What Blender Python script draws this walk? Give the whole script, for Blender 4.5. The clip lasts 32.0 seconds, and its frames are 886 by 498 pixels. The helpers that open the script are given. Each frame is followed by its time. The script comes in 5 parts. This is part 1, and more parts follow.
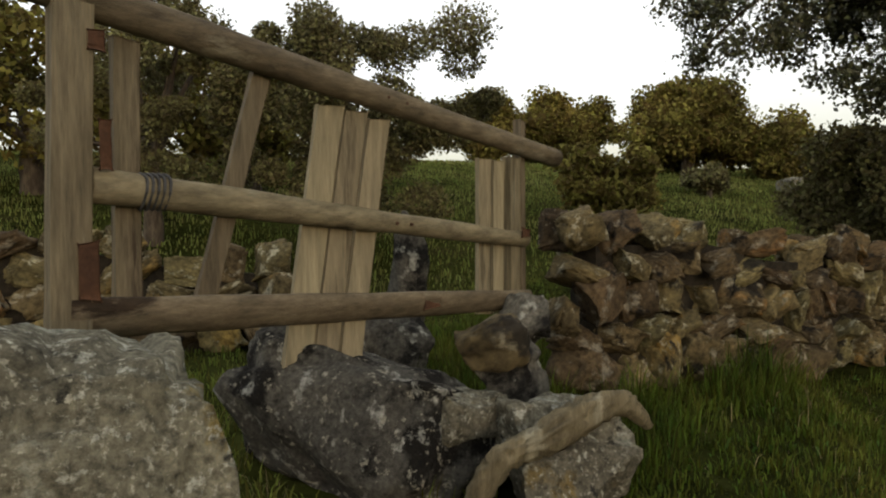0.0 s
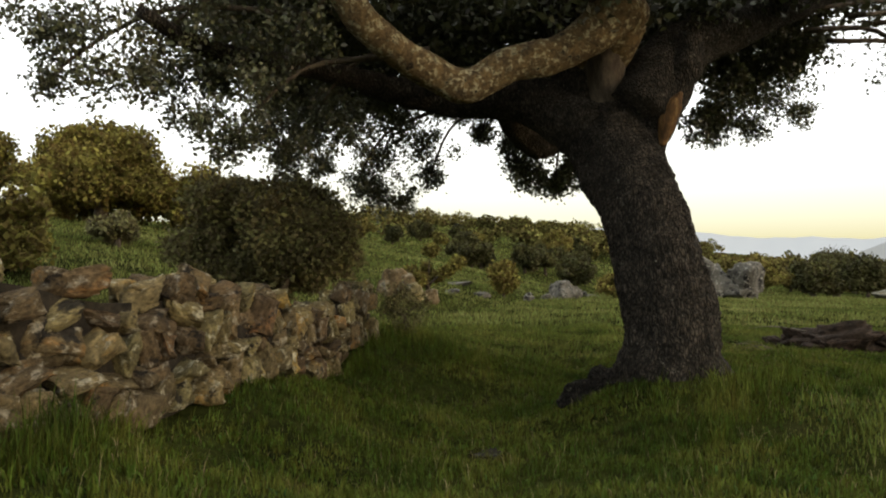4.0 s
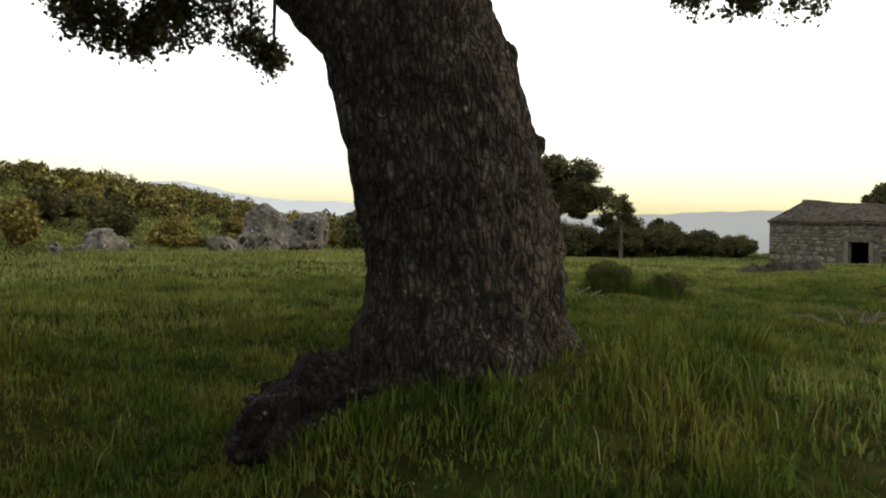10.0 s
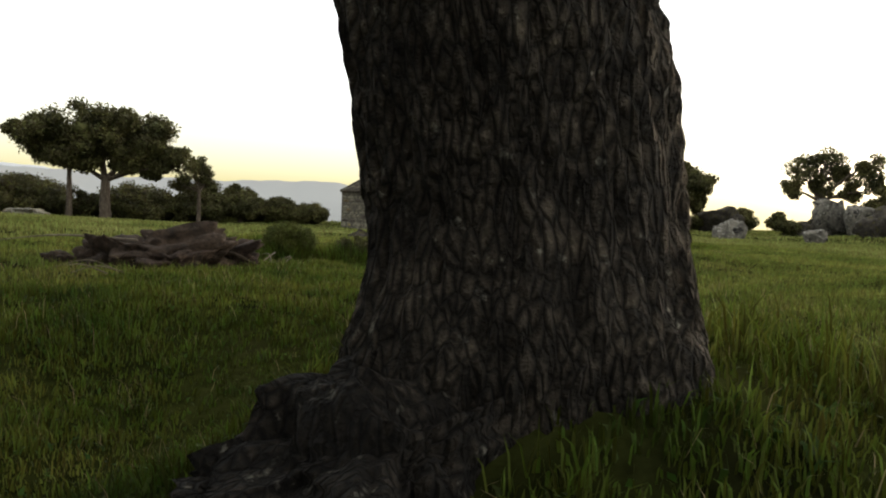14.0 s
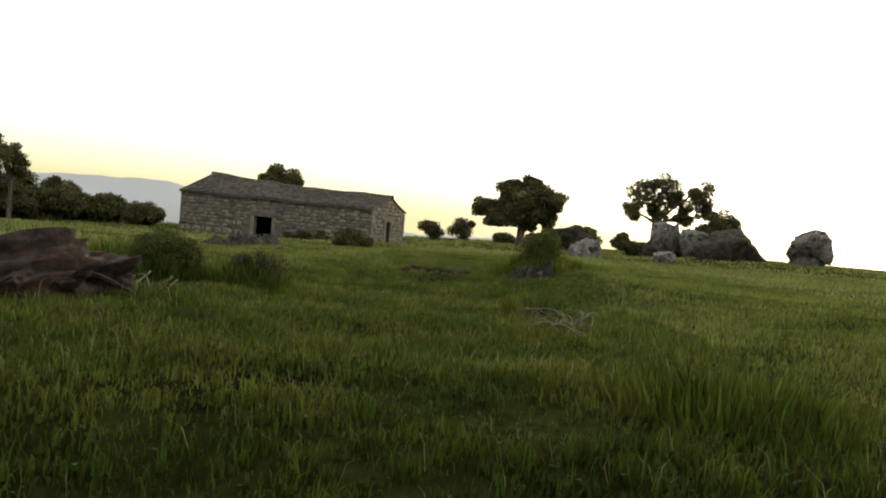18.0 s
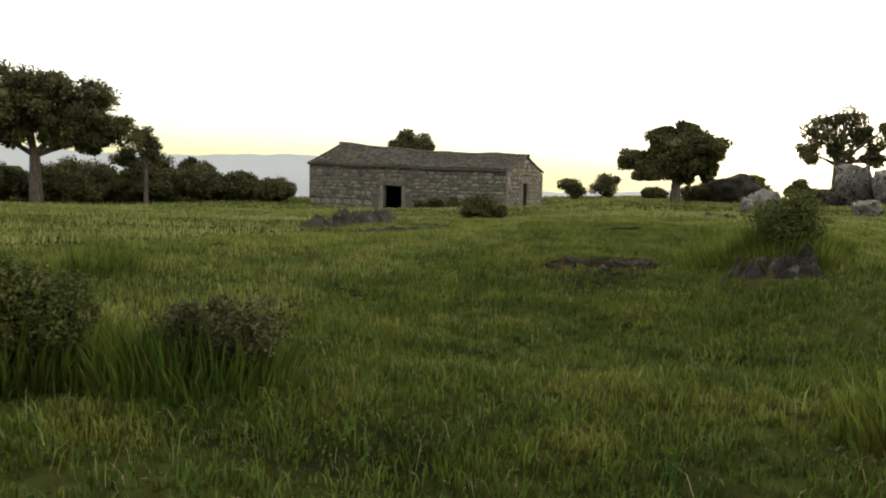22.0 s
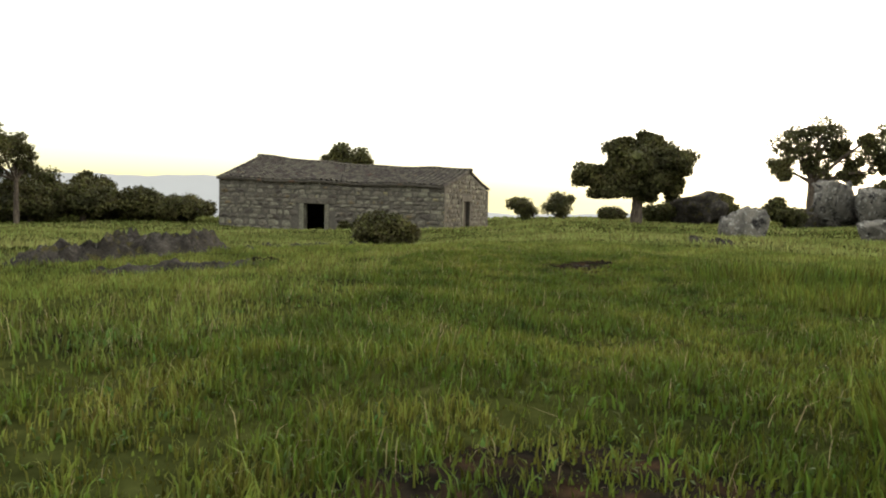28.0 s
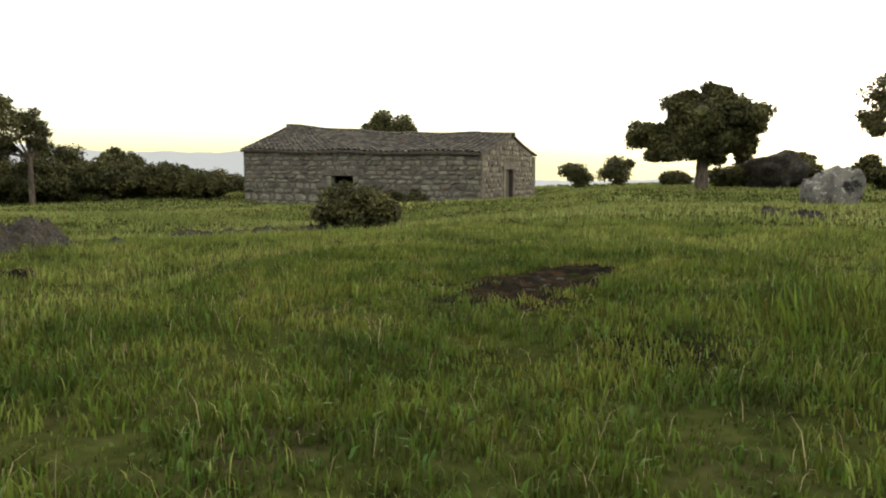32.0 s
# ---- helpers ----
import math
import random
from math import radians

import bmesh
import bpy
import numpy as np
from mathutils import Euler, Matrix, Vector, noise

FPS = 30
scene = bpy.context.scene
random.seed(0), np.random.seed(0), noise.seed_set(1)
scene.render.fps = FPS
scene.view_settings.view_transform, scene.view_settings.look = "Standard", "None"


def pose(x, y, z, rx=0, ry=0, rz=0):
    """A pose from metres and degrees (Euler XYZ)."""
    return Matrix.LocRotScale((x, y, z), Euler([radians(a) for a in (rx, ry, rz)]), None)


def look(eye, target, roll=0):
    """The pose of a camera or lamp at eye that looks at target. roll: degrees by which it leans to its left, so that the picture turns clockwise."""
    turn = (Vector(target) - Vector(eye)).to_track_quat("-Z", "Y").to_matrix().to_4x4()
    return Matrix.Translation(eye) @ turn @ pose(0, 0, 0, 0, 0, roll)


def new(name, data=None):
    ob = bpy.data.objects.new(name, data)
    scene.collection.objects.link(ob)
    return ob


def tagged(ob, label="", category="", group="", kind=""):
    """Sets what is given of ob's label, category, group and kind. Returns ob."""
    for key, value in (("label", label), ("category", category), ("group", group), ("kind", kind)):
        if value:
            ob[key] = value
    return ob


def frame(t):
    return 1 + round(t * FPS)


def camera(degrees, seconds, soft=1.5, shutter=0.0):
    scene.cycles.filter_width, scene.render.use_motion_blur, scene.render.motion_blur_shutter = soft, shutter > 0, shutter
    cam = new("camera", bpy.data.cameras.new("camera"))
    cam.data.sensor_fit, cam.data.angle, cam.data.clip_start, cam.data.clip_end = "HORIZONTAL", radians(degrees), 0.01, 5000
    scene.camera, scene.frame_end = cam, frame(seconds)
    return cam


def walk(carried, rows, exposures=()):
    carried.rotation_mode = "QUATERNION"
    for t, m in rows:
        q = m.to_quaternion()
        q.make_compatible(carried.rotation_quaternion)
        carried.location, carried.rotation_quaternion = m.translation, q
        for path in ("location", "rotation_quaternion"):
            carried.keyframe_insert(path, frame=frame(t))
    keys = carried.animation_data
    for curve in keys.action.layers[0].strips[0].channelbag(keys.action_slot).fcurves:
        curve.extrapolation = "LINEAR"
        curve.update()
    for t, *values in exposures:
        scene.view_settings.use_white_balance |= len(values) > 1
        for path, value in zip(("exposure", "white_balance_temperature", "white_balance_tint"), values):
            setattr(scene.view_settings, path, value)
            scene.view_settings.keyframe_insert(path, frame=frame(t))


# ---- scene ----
cam = camera(62.0, 32.0, soft=2.0)
PATH = [
    (0, (-1.040, -0.500, 1.301), (-0.901, 1.494, 1.223), -0.5),
    (0.5, (-0.941, -0.558, 1.250), (-0.677, 1.422, 1.164), -0.9),
    (1, (-0.842, -0.599, 1.214), (-0.426, 1.354, 1.120), -0.6),
    (1.5, (-0.726, -0.666, 1.196), (-0.120, 1.238, 1.124), -0.5),
    (2, (-0.633, -0.705, 1.187), (0.182, 1.121, 1.152), -0.5),
    (2.5, (-0.571, -0.731, 1.192), (0.439, 0.995, 1.186), -1.2),
    (3, (-0.525, -0.711, 1.209), (0.647, 0.910, 1.231), -0.9),
    (3.5, (-0.453, -0.570, 1.203), (0.860, 0.938, 1.229), -0.6),
    (4, (-0.269, -0.361, 1.189), (1.174, 1.022, 1.241), -0.6),
    (4.5, (-0.136, -0.183, 1.167), (1.418, 1.073, 1.253), -1.5),
    (6.5, (1.422, 1.110, 1.033), (3.156, 2.083, 1.253), -1.4),
    (7, (1.638, 1.344, 1.002), (3.399, 2.271, 1.202), -0.6),
    (7.5, (1.888, 1.618, 0.968), (3.689, 2.470, 1.144), -1.3),
    (8, (2.194, 1.896, 0.918), (4.028, 2.681, 1.056), -2.2),
    (8.5, (2.508, 2.137, 0.890), (4.383, 2.824, 1.014), -0.8),
    (9, (2.783, 2.362, 0.849), (4.697, 2.932, 0.957), 0),
    (9.5, (3.031, 2.562, 0.776), (4.980, 3.009, 0.811), -0.7),
    (10, (3.263, 2.810, 0.712), (5.240, 3.110, 0.652), 0.4),
    (10.5, (3.526, 3.007, 0.650), (5.516, 3.177, 0.554), 2.8),
    (11, (3.753, 3.209, 0.606), (5.751, 3.184, 0.511), 2.2),
    (11.5, (3.919, 3.393, 0.566), (5.899, 3.136, 0.456), 1.1),
    (12, (4.061, 3.602, 0.552), (6.005, 3.147, 0.427), 2.7),
    (12.5, (4.249, 3.826, 0.556), (6.150, 3.218, 0.433), 3.2),
    (13, (4.488, 4.062, 0.551), (6.346, 3.334, 0.428), 2.8),
    (13.5, (4.728, 4.268, 0.536), (6.557, 3.468, 0.413), 2.6),
    (15.5, (5.631, 4.643, 0.524), (7.408, 3.733, 0.403), 2),
    (16, (5.843, 4.624, 0.526), (7.585, 3.649, 0.407), 2.5),
    (16.5, (6.122, 4.590, 0.529), (7.825, 3.546, 0.428), 2.8),
    (17, (6.480, 4.536, 0.530), (8.146, 3.433, 0.442), 3.1),
    (17.5, (6.963, 4.502, 0.526), (8.597, 3.352, 0.444), 3.9),
    (18, (7.500, 4.439, 0.510), (9.093, 3.232, 0.439), 4.9),
    (18.5, (8.024, 4.291, 0.505), (9.619, 3.086, 0.434), 2.9),
    (19, (8.565, 4.099, 0.514), (10.182, 2.926, 0.415), 2),
    (19.5, (9.123, 3.860, 0.552), (10.781, 2.752, 0.397), 2.2),
    (20, (9.664, 3.539, 0.622), (11.374, 2.504, 0.540), 1.4),
    (20.5, (10.179, 3.127, 0.688), (11.916, 2.137, 0.644), 2.3),
    (21, (10.695, 2.644, 0.715), (12.455, 1.698, 0.629), 2.8),
    (21.5, (11.248, 2.122, 0.684), (13.024, 1.212, 0.550), 1.9),
    (22, (11.849, 1.603, 0.619), (13.630, 0.714, 0.421), 1.4),
    (22.5, (12.440, 1.098, 0.552), (14.222, 0.220, 0.321), 1.3),
    (23, (12.999, 0.606, 0.501), (14.779, -0.254, 0.202), 1.4),
    (23.5, (13.535, 0.161, 0.488), (15.306, -0.693, 0.123), 0.6),
    (24, (13.961, -0.328, 0.489), (15.738, -1.181, 0.148), 0.9),
    (24.5, (14.460, -0.756, 0.448), (16.249, -1.593, 0.131), 0.9),
    (26.5, (16.682, -2.200, 0.183), (18.449, -3.116, -0.009), 1.1),
    (27, (17.252, -2.718, 0.204), (19.017, -3.641, 0.032), 0.7),
    (27.5, (17.771, -3.291, 0.228), (19.522, -4.245, 0.077), 1.2),
    (28, (18.347, -3.871, 0.284), (20.078, -4.864, 0.148), 1.6),
    (28.5, (18.870, -4.447, 0.350), (20.590, -5.460, 0.221), 2.3),
    (29, (19.299, -4.998, 0.415), (21.027, -5.999, 0.294), 0.8),
    (29.5, (19.639, -5.519, 0.464), (21.411, -6.438, 0.355), 2),
    (30, (19.977, -6.001, 0.481), (21.772, -6.879, 0.380), 1.6),
    (30.5, (20.372, -6.455, 0.462), (22.166, -7.330, 0.331), 2.1),
    (31, (20.814, -6.909, 0.407), (22.606, -7.774, 0.206), 1.8),
    (31.5, (21.305, -7.370, 0.328), (23.091, -8.246, 0.123), 1),
    (32, (21.810, -7.840, 0.238), (23.616, -8.672, 0.018), 0.1),
]
walk(cam, [(t, look(eye, target, roll)) for t, eye, target, roll in PATH],
     exposures=[(0, 1.39, 6600, 8), (3, 1.79, 6600, 8), (6, 2.0, 6600, 8), (9, 2.00, 6600, 8), (12, 1.98, 6600, 8), (16, 2.12, 6600, 8), (19, 2.02, 6600, 8), (21, 2.19, 6600, 8), (27, 2.49, 6600, 8), (32, 2.49, 6600, 8)])

# ---- light ----
SUN_TURN, SUN_UP = radians(165), radians(7)
SUN_WAY = Vector((math.sin(SUN_TURN) * math.cos(SUN_UP), math.cos(SUN_TURN) * math.cos(SUN_UP), math.sin(SUN_UP)))
world = bpy.data.worlds.new("sky")
scene.world = world
world.use_nodes = True
wn = world.node_tree.nodes
sky = wn.new("ShaderNodeTexSky")
sky.sky_type, sky.sun_disc = "NISHITA", False
sky.sun_elevation, sky.sun_rotation = SUN_UP, SUN_TURN
sky.altitude, sky.air_density, sky.dust_density, sky.ozone_density = 600, 0.6, 5.0, 0.4
wn["Background"].inputs[1].default_value = 0.15
haze = wn.new("ShaderNodeHueSaturation")
haze.inputs["Saturation"].default_value = 0.7
world.node_tree.links.new(sky.outputs[0], haze.inputs["Color"])
veil = wn.new("ShaderNodeMix")
veil.data_type = "RGBA"
veil.inputs[0].default_value = 0.82
way = wn.new("ShaderNodeTexCoord")
split = wn.new("ShaderNodeSeparateXYZ")
rise = wn.new("ShaderNodeValToRGB")
for spot, col in zip((rise.color_ramp.elements[0], rise.color_ramp.elements[1]), ((1.55, 1.40, 0.72), (3.3, 3.28, 3.2))):
    spot.color = (*col, 1)
rise.color_ramp.elements[0].position, rise.color_ramp.elements[1].position = 0.015, 0.19
world.node_tree.links.new(way.outputs["Generated"], split.inputs[0])
world.node_tree.links.new(split.outputs["Z"], rise.inputs[0])
world.node_tree.links.new(rise.outputs[0], veil.inputs[7])
world.node_tree.links.new(haze.outputs[0], veil.inputs[6])
world.node_tree.links.new(veil.outputs[2], wn["Background"].inputs[0])
sun_data = bpy.data.lights.new("sun", "SUN")
sun_data.energy, sun_data.angle, sun_data.color = 0.12, radians(5.0), (1.0, 0.62, 0.28)
sun = new("sun", sun_data)
sun.matrix_world = look(SUN_WAY * 50, (0, 0, 0))

# ---- materials ----


def mat(name, cols, scale=4.0, rough=0.9, bump=0.4, bscale=30.0, fine=0.3, spots=None, vary=0.0, island=False, stretch=(1, 1, 1), world_space=False, shine=0.2, clear=0.0):
    """Noise-mottled surface: a ramp over cols by a broad noise, darkened by a fine one; spots: (colour, scale, threshold)."""
    m = bpy.data.materials.new(name)
    m.use_nodes = True
    nt = m.node_tree
    n, l = nt.nodes, nt.links
    b = n["Principled BSDF"]
    b.inputs["Roughness"].default_value = rough
    b.inputs["Specular IOR Level"].default_value = shine
    if world_space:
        src = n.new("ShaderNodeNewGeometry").outputs["Position"]
    else:
        src = n.new("ShaderNodeTexCoord").outputs["Object"]
    mp = n.new("ShaderNodeMapping")
    mp.inputs["Scale"].default_value = stretch
    l.new(src, mp.inputs[0])
    vec = mp.outputs[0]
    info = n.new("ShaderNodeObjectInfo")
    if not world_space and not island:
        add = n.new("ShaderNodeVectorMath")
        add.operation = "ADD"
        mul = n.new("ShaderNodeMath")
        mul.operation = "MULTIPLY"
        mul.inputs[1].default_value = 50
        l.new(info.outputs["Random"], mul.inputs[0])
        l.new(vec, add.inputs[0])
        l.new(mul.outputs[0], add.inputs[1])
        vec = add.outputs[0]

    def noise_node(s, detail=6, rough_n=0.6):
        q = n.new("ShaderNodeTexNoise")
        q.inputs["Scale"].default_value = s
        q.inputs["Detail"].default_value = detail
        q.inputs["Roughness"].default_value = rough_n
        l.new(vec, q.inputs["Vector"])
        return q.outputs["Fac"]

    ramp = n.new("ShaderNodeValToRGB")
    e = ramp.color_ramp.elements
    while len(e) < len(cols):
        e.new(0.5)
    for i, c in enumerate(cols):
        e[i].position = 0.3 + 0.4 * i / max(1, len(cols) - 1)
        e[i].color = (*c, 1)
    l.new(noise_node(scale), ramp.inputs[0])
    col = ramp.outputs[0]
    if spots:
        for sc, ss, th in spots:
            r2 = n.new("ShaderNodeValToRGB")
            r2.color_ramp.elements[0].position, r2.color_ramp.elements[1].position = th, min(1, th + 0.06)
            l.new(noise_node(ss, 8, 0.65), r2.inputs[0])
            mx = n.new("ShaderNodeMix")
            mx.data_type = "RGBA"
            l.new(r2.outputs[0], mx.inputs[0])
            l.new(col, mx.inputs[6])
            mx.inputs[7].default_value = (*sc, 1)
            col = mx.outputs[2]
    hs = n.new("ShaderNodeHueSaturation")
    l.new(col, hs.inputs["Color"])
    fr = n.new("ShaderNodeMapRange")
    fr.inputs["From Min"].default_value, fr.inputs["From Max"].default_value = 0.25, 0.75
    fr.inputs["To Min"].default_value, fr.inputs["To Max"].default_value = 1 - fine, 1 + fine
    l.new(noise_node(bscale, 5, 0.7), fr.inputs["Value"])
    val = fr.outputs[0]
    if vary:
        rnd = n.new("ShaderNodeNewGeometry").outputs["Random Per Island"] if island else info.outputs["Random"]
        vr = n.new("ShaderNodeMapRange")
        vr.inputs["To Min"].default_value, vr.inputs["To Max"].default_value = 1 - vary, 1 + vary
        l.new(rnd, vr.inputs["Value"])
        mm = n.new("ShaderNodeMath")
        mm.operation = "MULTIPLY"
        l.new(val, mm.inputs[0])
        l.new(vr.outputs[0], mm.inputs[1])
        val = mm.outputs[0]
        hv = n.new("ShaderNodeMapRange")
        hv.inputs["To Min"].default_value, hv.inputs["To Max"].default_value = 0.5 - 0.06 * vary, 0.5 + 0.06 * vary
        l.new(rnd, hv.inputs["Value"])
        l.new(hv.outputs[0], hs.inputs["Hue"])
    l.new(val, hs.inputs["Value"])
    l.new(hs.outputs[0], b.inputs["Base Color"])
    if bump:
        bp = n.new("ShaderNodeBump")
        bp.inputs["Strength"].default_value = bump
        bp.inputs["Distance"].default_value = 0.02
        l.new(noise_node(bscale * 0.6, 8, 0.7), bp.inputs["Height"])
        l.new(bp.outputs[0], b.inputs["Normal"])
    if clear:
        b.inputs["Transmission Weight"].default_value = 0
        tr = n.new("ShaderNodeBsdfTranslucent")
        l.new(hs.outputs[0], tr.inputs["Color"])
        ms = n.new("ShaderNodeMixShader")
        ms.inputs[0].default_value = clear
        l.new(b.outputs[0], ms.inputs[1])
        l.new(tr.outputs[0], ms.inputs[2])
        l.new(ms.outputs[0], n["Material Output"].inputs[0])
    return m


# Near-black turf: shadow between the blades is put into the ground colour.
M_SHADED_GROUND = mat("turf", [(0.008, 0.008, 0.004), (0.018, 0.021, 0.006), (0.030, 0.034, 0.009), (0.026, 0.024, 0.010)], 0.9, 1.0, 1.0, 9.0, 0.6, world_space=True, shine=0.0)
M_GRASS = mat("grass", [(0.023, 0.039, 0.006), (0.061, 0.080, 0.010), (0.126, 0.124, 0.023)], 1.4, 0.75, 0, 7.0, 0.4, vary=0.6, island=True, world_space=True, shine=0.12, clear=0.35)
# Paler grass farther off: daylight outside the oak's shade is put into the colour.
M_MEADOW = mat("lit_meadow_grass", [(0.066, 0.084, 0.019), (0.124, 0.138, 0.036), (0.190, 0.190, 0.064)], 0.35, 0.8, 0, 3.0, 0.35, vary=0.5, island=True, world_space=True, shine=0.1, clear=0.35)
M_MID = mat("half_lit_grass", [(0.042, 0.060, 0.010), (0.092, 0.110, 0.020), (0.158, 0.158, 0.038)], 0.9, 0.75, 0, 5.0, 0.4, vary=0.55, island=True, world_space=True, shine=0.12, clear=0.35)
M_WEED = mat("weed_leaf", [(0.020, 0.040, 0.007), (0.044, 0.074, 0.011), (0.080, 0.108, 0.020)], 1.1, 0.7, 0, 6.0, 0.35, vary=0.5, island=True, world_space=True, shine=0.15, clear=0.3)
M_DRY = mat("dry_grass", [(0.17, 0.135, 0.065), (0.25, 0.20, 0.105)], 1.0, 0.8, 0, 5.0, 0.2, vary=0.3, island=True, world_space=True, clear=0.2)
M_GRANITE = mat("granite", [(0.055, 0.050, 0.038), (0.10, 0.092, 0.068), (0.15, 0.137, 0.10)], 1.6, 0.95, 1.0, 38.0, 0.9,
                spots=[((0.20, 0.20, 0.165), 3.2, 0.56), ((0.13, 0.095, 0.035), 2.3, 0.58), ((0.27, 0.27, 0.23), 20.0, 0.58), ((0.02, 0.019, 0.016), 9.0, 0.60), ((0.22, 0.21, 0.17), 48.0, 0.57)], vary=0.15)
M_DARKROCK = mat("lichen_granite", [(0.045, 0.042, 0.036), (0.08, 0.075, 0.062), (0.12, 0.11, 0.088)], 2.2, 0.95, 1.0, 38.0, 0.8,
                 spots=[((0.010, 0.009, 0.008), 2.1, 0.53), ((0.24, 0.24, 0.21), 6.0, 0.58)])
M_GATEROCK = mat("black_lichen_granite", [(0.033, 0.031, 0.028), (0.058, 0.055, 0.047), (0.085, 0.08, 0.066)], 2.0, 0.95, 1.0, 40.0, 0.8,
                 spots=[((0.006, 0.005, 0.004), 2.6, 0.50), ((0.21, 0.21, 0.19), 8.0, 0.57), ((0.2, 0.19, 0.155), 24.0, 0.58)])
M_STONE = mat("wall_stone", [(0.040, 0.031, 0.016), (0.092, 0.071, 0.035), (0.152, 0.114, 0.055)], 0.9, 0.95, 1.0, 9.0, 0.9,
              spots=[((0.17, 0.105, 0.036), 0.55, 0.57), ((0.22, 0.20, 0.145), 3.2, 0.555), ((0.018, 0.015, 0.011), 1.5, 0.575)], vary=0.35)
M_CORE = mat("shaded_wall_core", [(0.012, 0.010, 0.008), (0.03, 0.024, 0.016)], 5.0, 1.0, 1.0, 20.0, 0.5)
M_HOUSE = mat("house_stone", [(0.060, 0.055, 0.042), (0.098, 0.090, 0.068), (0.140, 0.127, 0.096)], 1.2, 0.95, 1.0, 9.0, 0.6,
              spots=[((0.13, 0.10, 0.045), 0.8, 0.60), ((0.03, 0.027, 0.022), 1.6, 0.59)], vary=0.4)
M_MORTAR = mat("mortar", [(0.055, 0.050, 0.040), (0.088, 0.080, 0.064)], 2.0, 1.0, 0.8, 14.0, 0.4)
M_TILE = mat("clay_tile", [(0.030, 0.026, 0.020), (0.056, 0.048, 0.037), (0.050, 0.046, 0.036)], 2.0, 0.95, 0.5, 18.0, 0.5,
             spots=[((0.085, 0.08, 0.062), 4.0, 0.57), ((0.08, 0.048, 0.030), 1.5, 0.6)], vary=0.5, island=True)
M_BARK = mat("oak_bark", [(0.028, 0.022, 0.016), (0.060, 0.047, 0.034), (0.11, 0.09, 0.065)], 7.0, 0.95, 1.0, 22.0, 0.6,
             spots=[((0.17, 0.165, 0.13), 9.0, 0.66)], stretch=(1, 1, 0.28))


def bark_mat(name, dark, mid, pale, size=15.0):
    """Plated bark: long cracked plates, dark in the furrows, with lichen flecks."""
    m = mat(name, [dark, mid, pale], 6.0, 0.95, 0, 24.0, 0.6, spots=[((0.19, 0.18, 0.145), 16.0, 0.615)])
    n, l = m.node_tree.nodes, m.node_tree.links
    tc = n.new("ShaderNodeTexCoord")
    wob = n.new("ShaderNodeTexNoise")
    wob.inputs["Scale"].default_value = 5.0
    l.new(tc.outputs["Object"], wob.inputs["Vector"])
    mixv = n.new("ShaderNodeMix")
    mixv.data_type = "VECTOR"
    mixv.inputs[0].default_value = 0.045
    l.new(tc.outputs["Object"], mixv.inputs[4])
    l.new(wob.outputs["Color"], mixv.inputs[5])
    mp = n.new("ShaderNodeMapping")
    mp.inputs["Scale"].default_value = (size, size, size * 0.3)
    l.new(mixv.outputs[1], mp.inputs[0])
    vo = n.new("ShaderNodeTexVoronoi")
    vo.feature = "DISTANCE_TO_EDGE"
    vo.inputs["Scale"].default_value = 1.0
    l.new(mp.outputs[0], vo.inputs["Vector"])
    rp = n.new("ShaderNodeMapRange")
    rp.inputs["From Max"].default_value = 0.28
    rp.inputs["To Min"].default_value = 0.22
    l.new(vo.outputs["Distance"], rp.inputs["Value"])
    b = n["Principled BSDF"]
    old = b.inputs["Base Color"].links[0].from_socket
    mx = n.new("ShaderNodeMix")
    mx.data_type, mx.blend_type = "RGBA", "MULTIPLY"
    mx.inputs[0].default_value = 1.0
    l.new(old, mx.inputs[6])
    l.new(rp.outputs[0], mx.inputs[7])
    l.new(mx.outputs[2], b.inputs["Base Color"])
    fine = n.new("ShaderNodeTexNoise")
    fine.inputs["Scale"].default_value, fine.inputs["Detail"].default_value = 55.0, 9.0
    l.new(tc.outputs["Object"], fine.inputs["Vector"])
    ad = n.new("ShaderNodeMath")
    ad.operation = "MULTIPLY_ADD"
    ad.inputs[1].default_value = 1.3
    l.new(fine.outputs["Fac"], ad.inputs[0])
    l.new(rp.outputs[0], ad.inputs[2])
    bp = n.new("ShaderNodeBump")
    bp.inputs["Strength"].default_value, bp.inputs["Distance"].default_value = 1.0, 0.035
    l.new(ad.outputs[0], bp.inputs["Height"])
    l.new(bp.outputs[0], b.inputs["Normal"])
    return m


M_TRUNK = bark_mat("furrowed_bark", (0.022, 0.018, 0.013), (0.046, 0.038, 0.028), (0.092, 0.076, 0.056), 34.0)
# Trunk bark at half its colour: shade at the oak's foot is put in.
M_ROOT = bark_mat("shaded_root_bark", (0.010, 0.008, 0.006), (0.022, 0.018, 0.013), (0.045, 0.037, 0.028), 30.0)
M_LIMB = mat("lichen_bark", [(0.045, 0.032, 0.018), (0.10, 0.070, 0.034), (0.16, 0.112, 0.05)], 9.0, 0.95, 1.0, 34.0, 0.7,
             spots=[((0.30, 0.27, 0.17), 14.0, 0.53), ((0.02, 0.015, 0.01), 7.0, 0.60)])
M_HEART = mat("orange_heartwood", [(0.035, 0.020, 0.010), (0.10, 0.054, 0.020), (0.20, 0.125, 0.05)], 14.0, 0.9, 1.0, 26.0, 0.6, stretch=(1, 1, 0.25))
M_LEAF = mat("oak_leaf", [(0.034, 0.036, 0.016), (0.062, 0.064, 0.027), (0.10, 0.096, 0.042)], 1.2, 0.5, 0, 8.0, 0.2, vary=0.55, island=True, world_space=True, shine=0.5, clear=0.15)
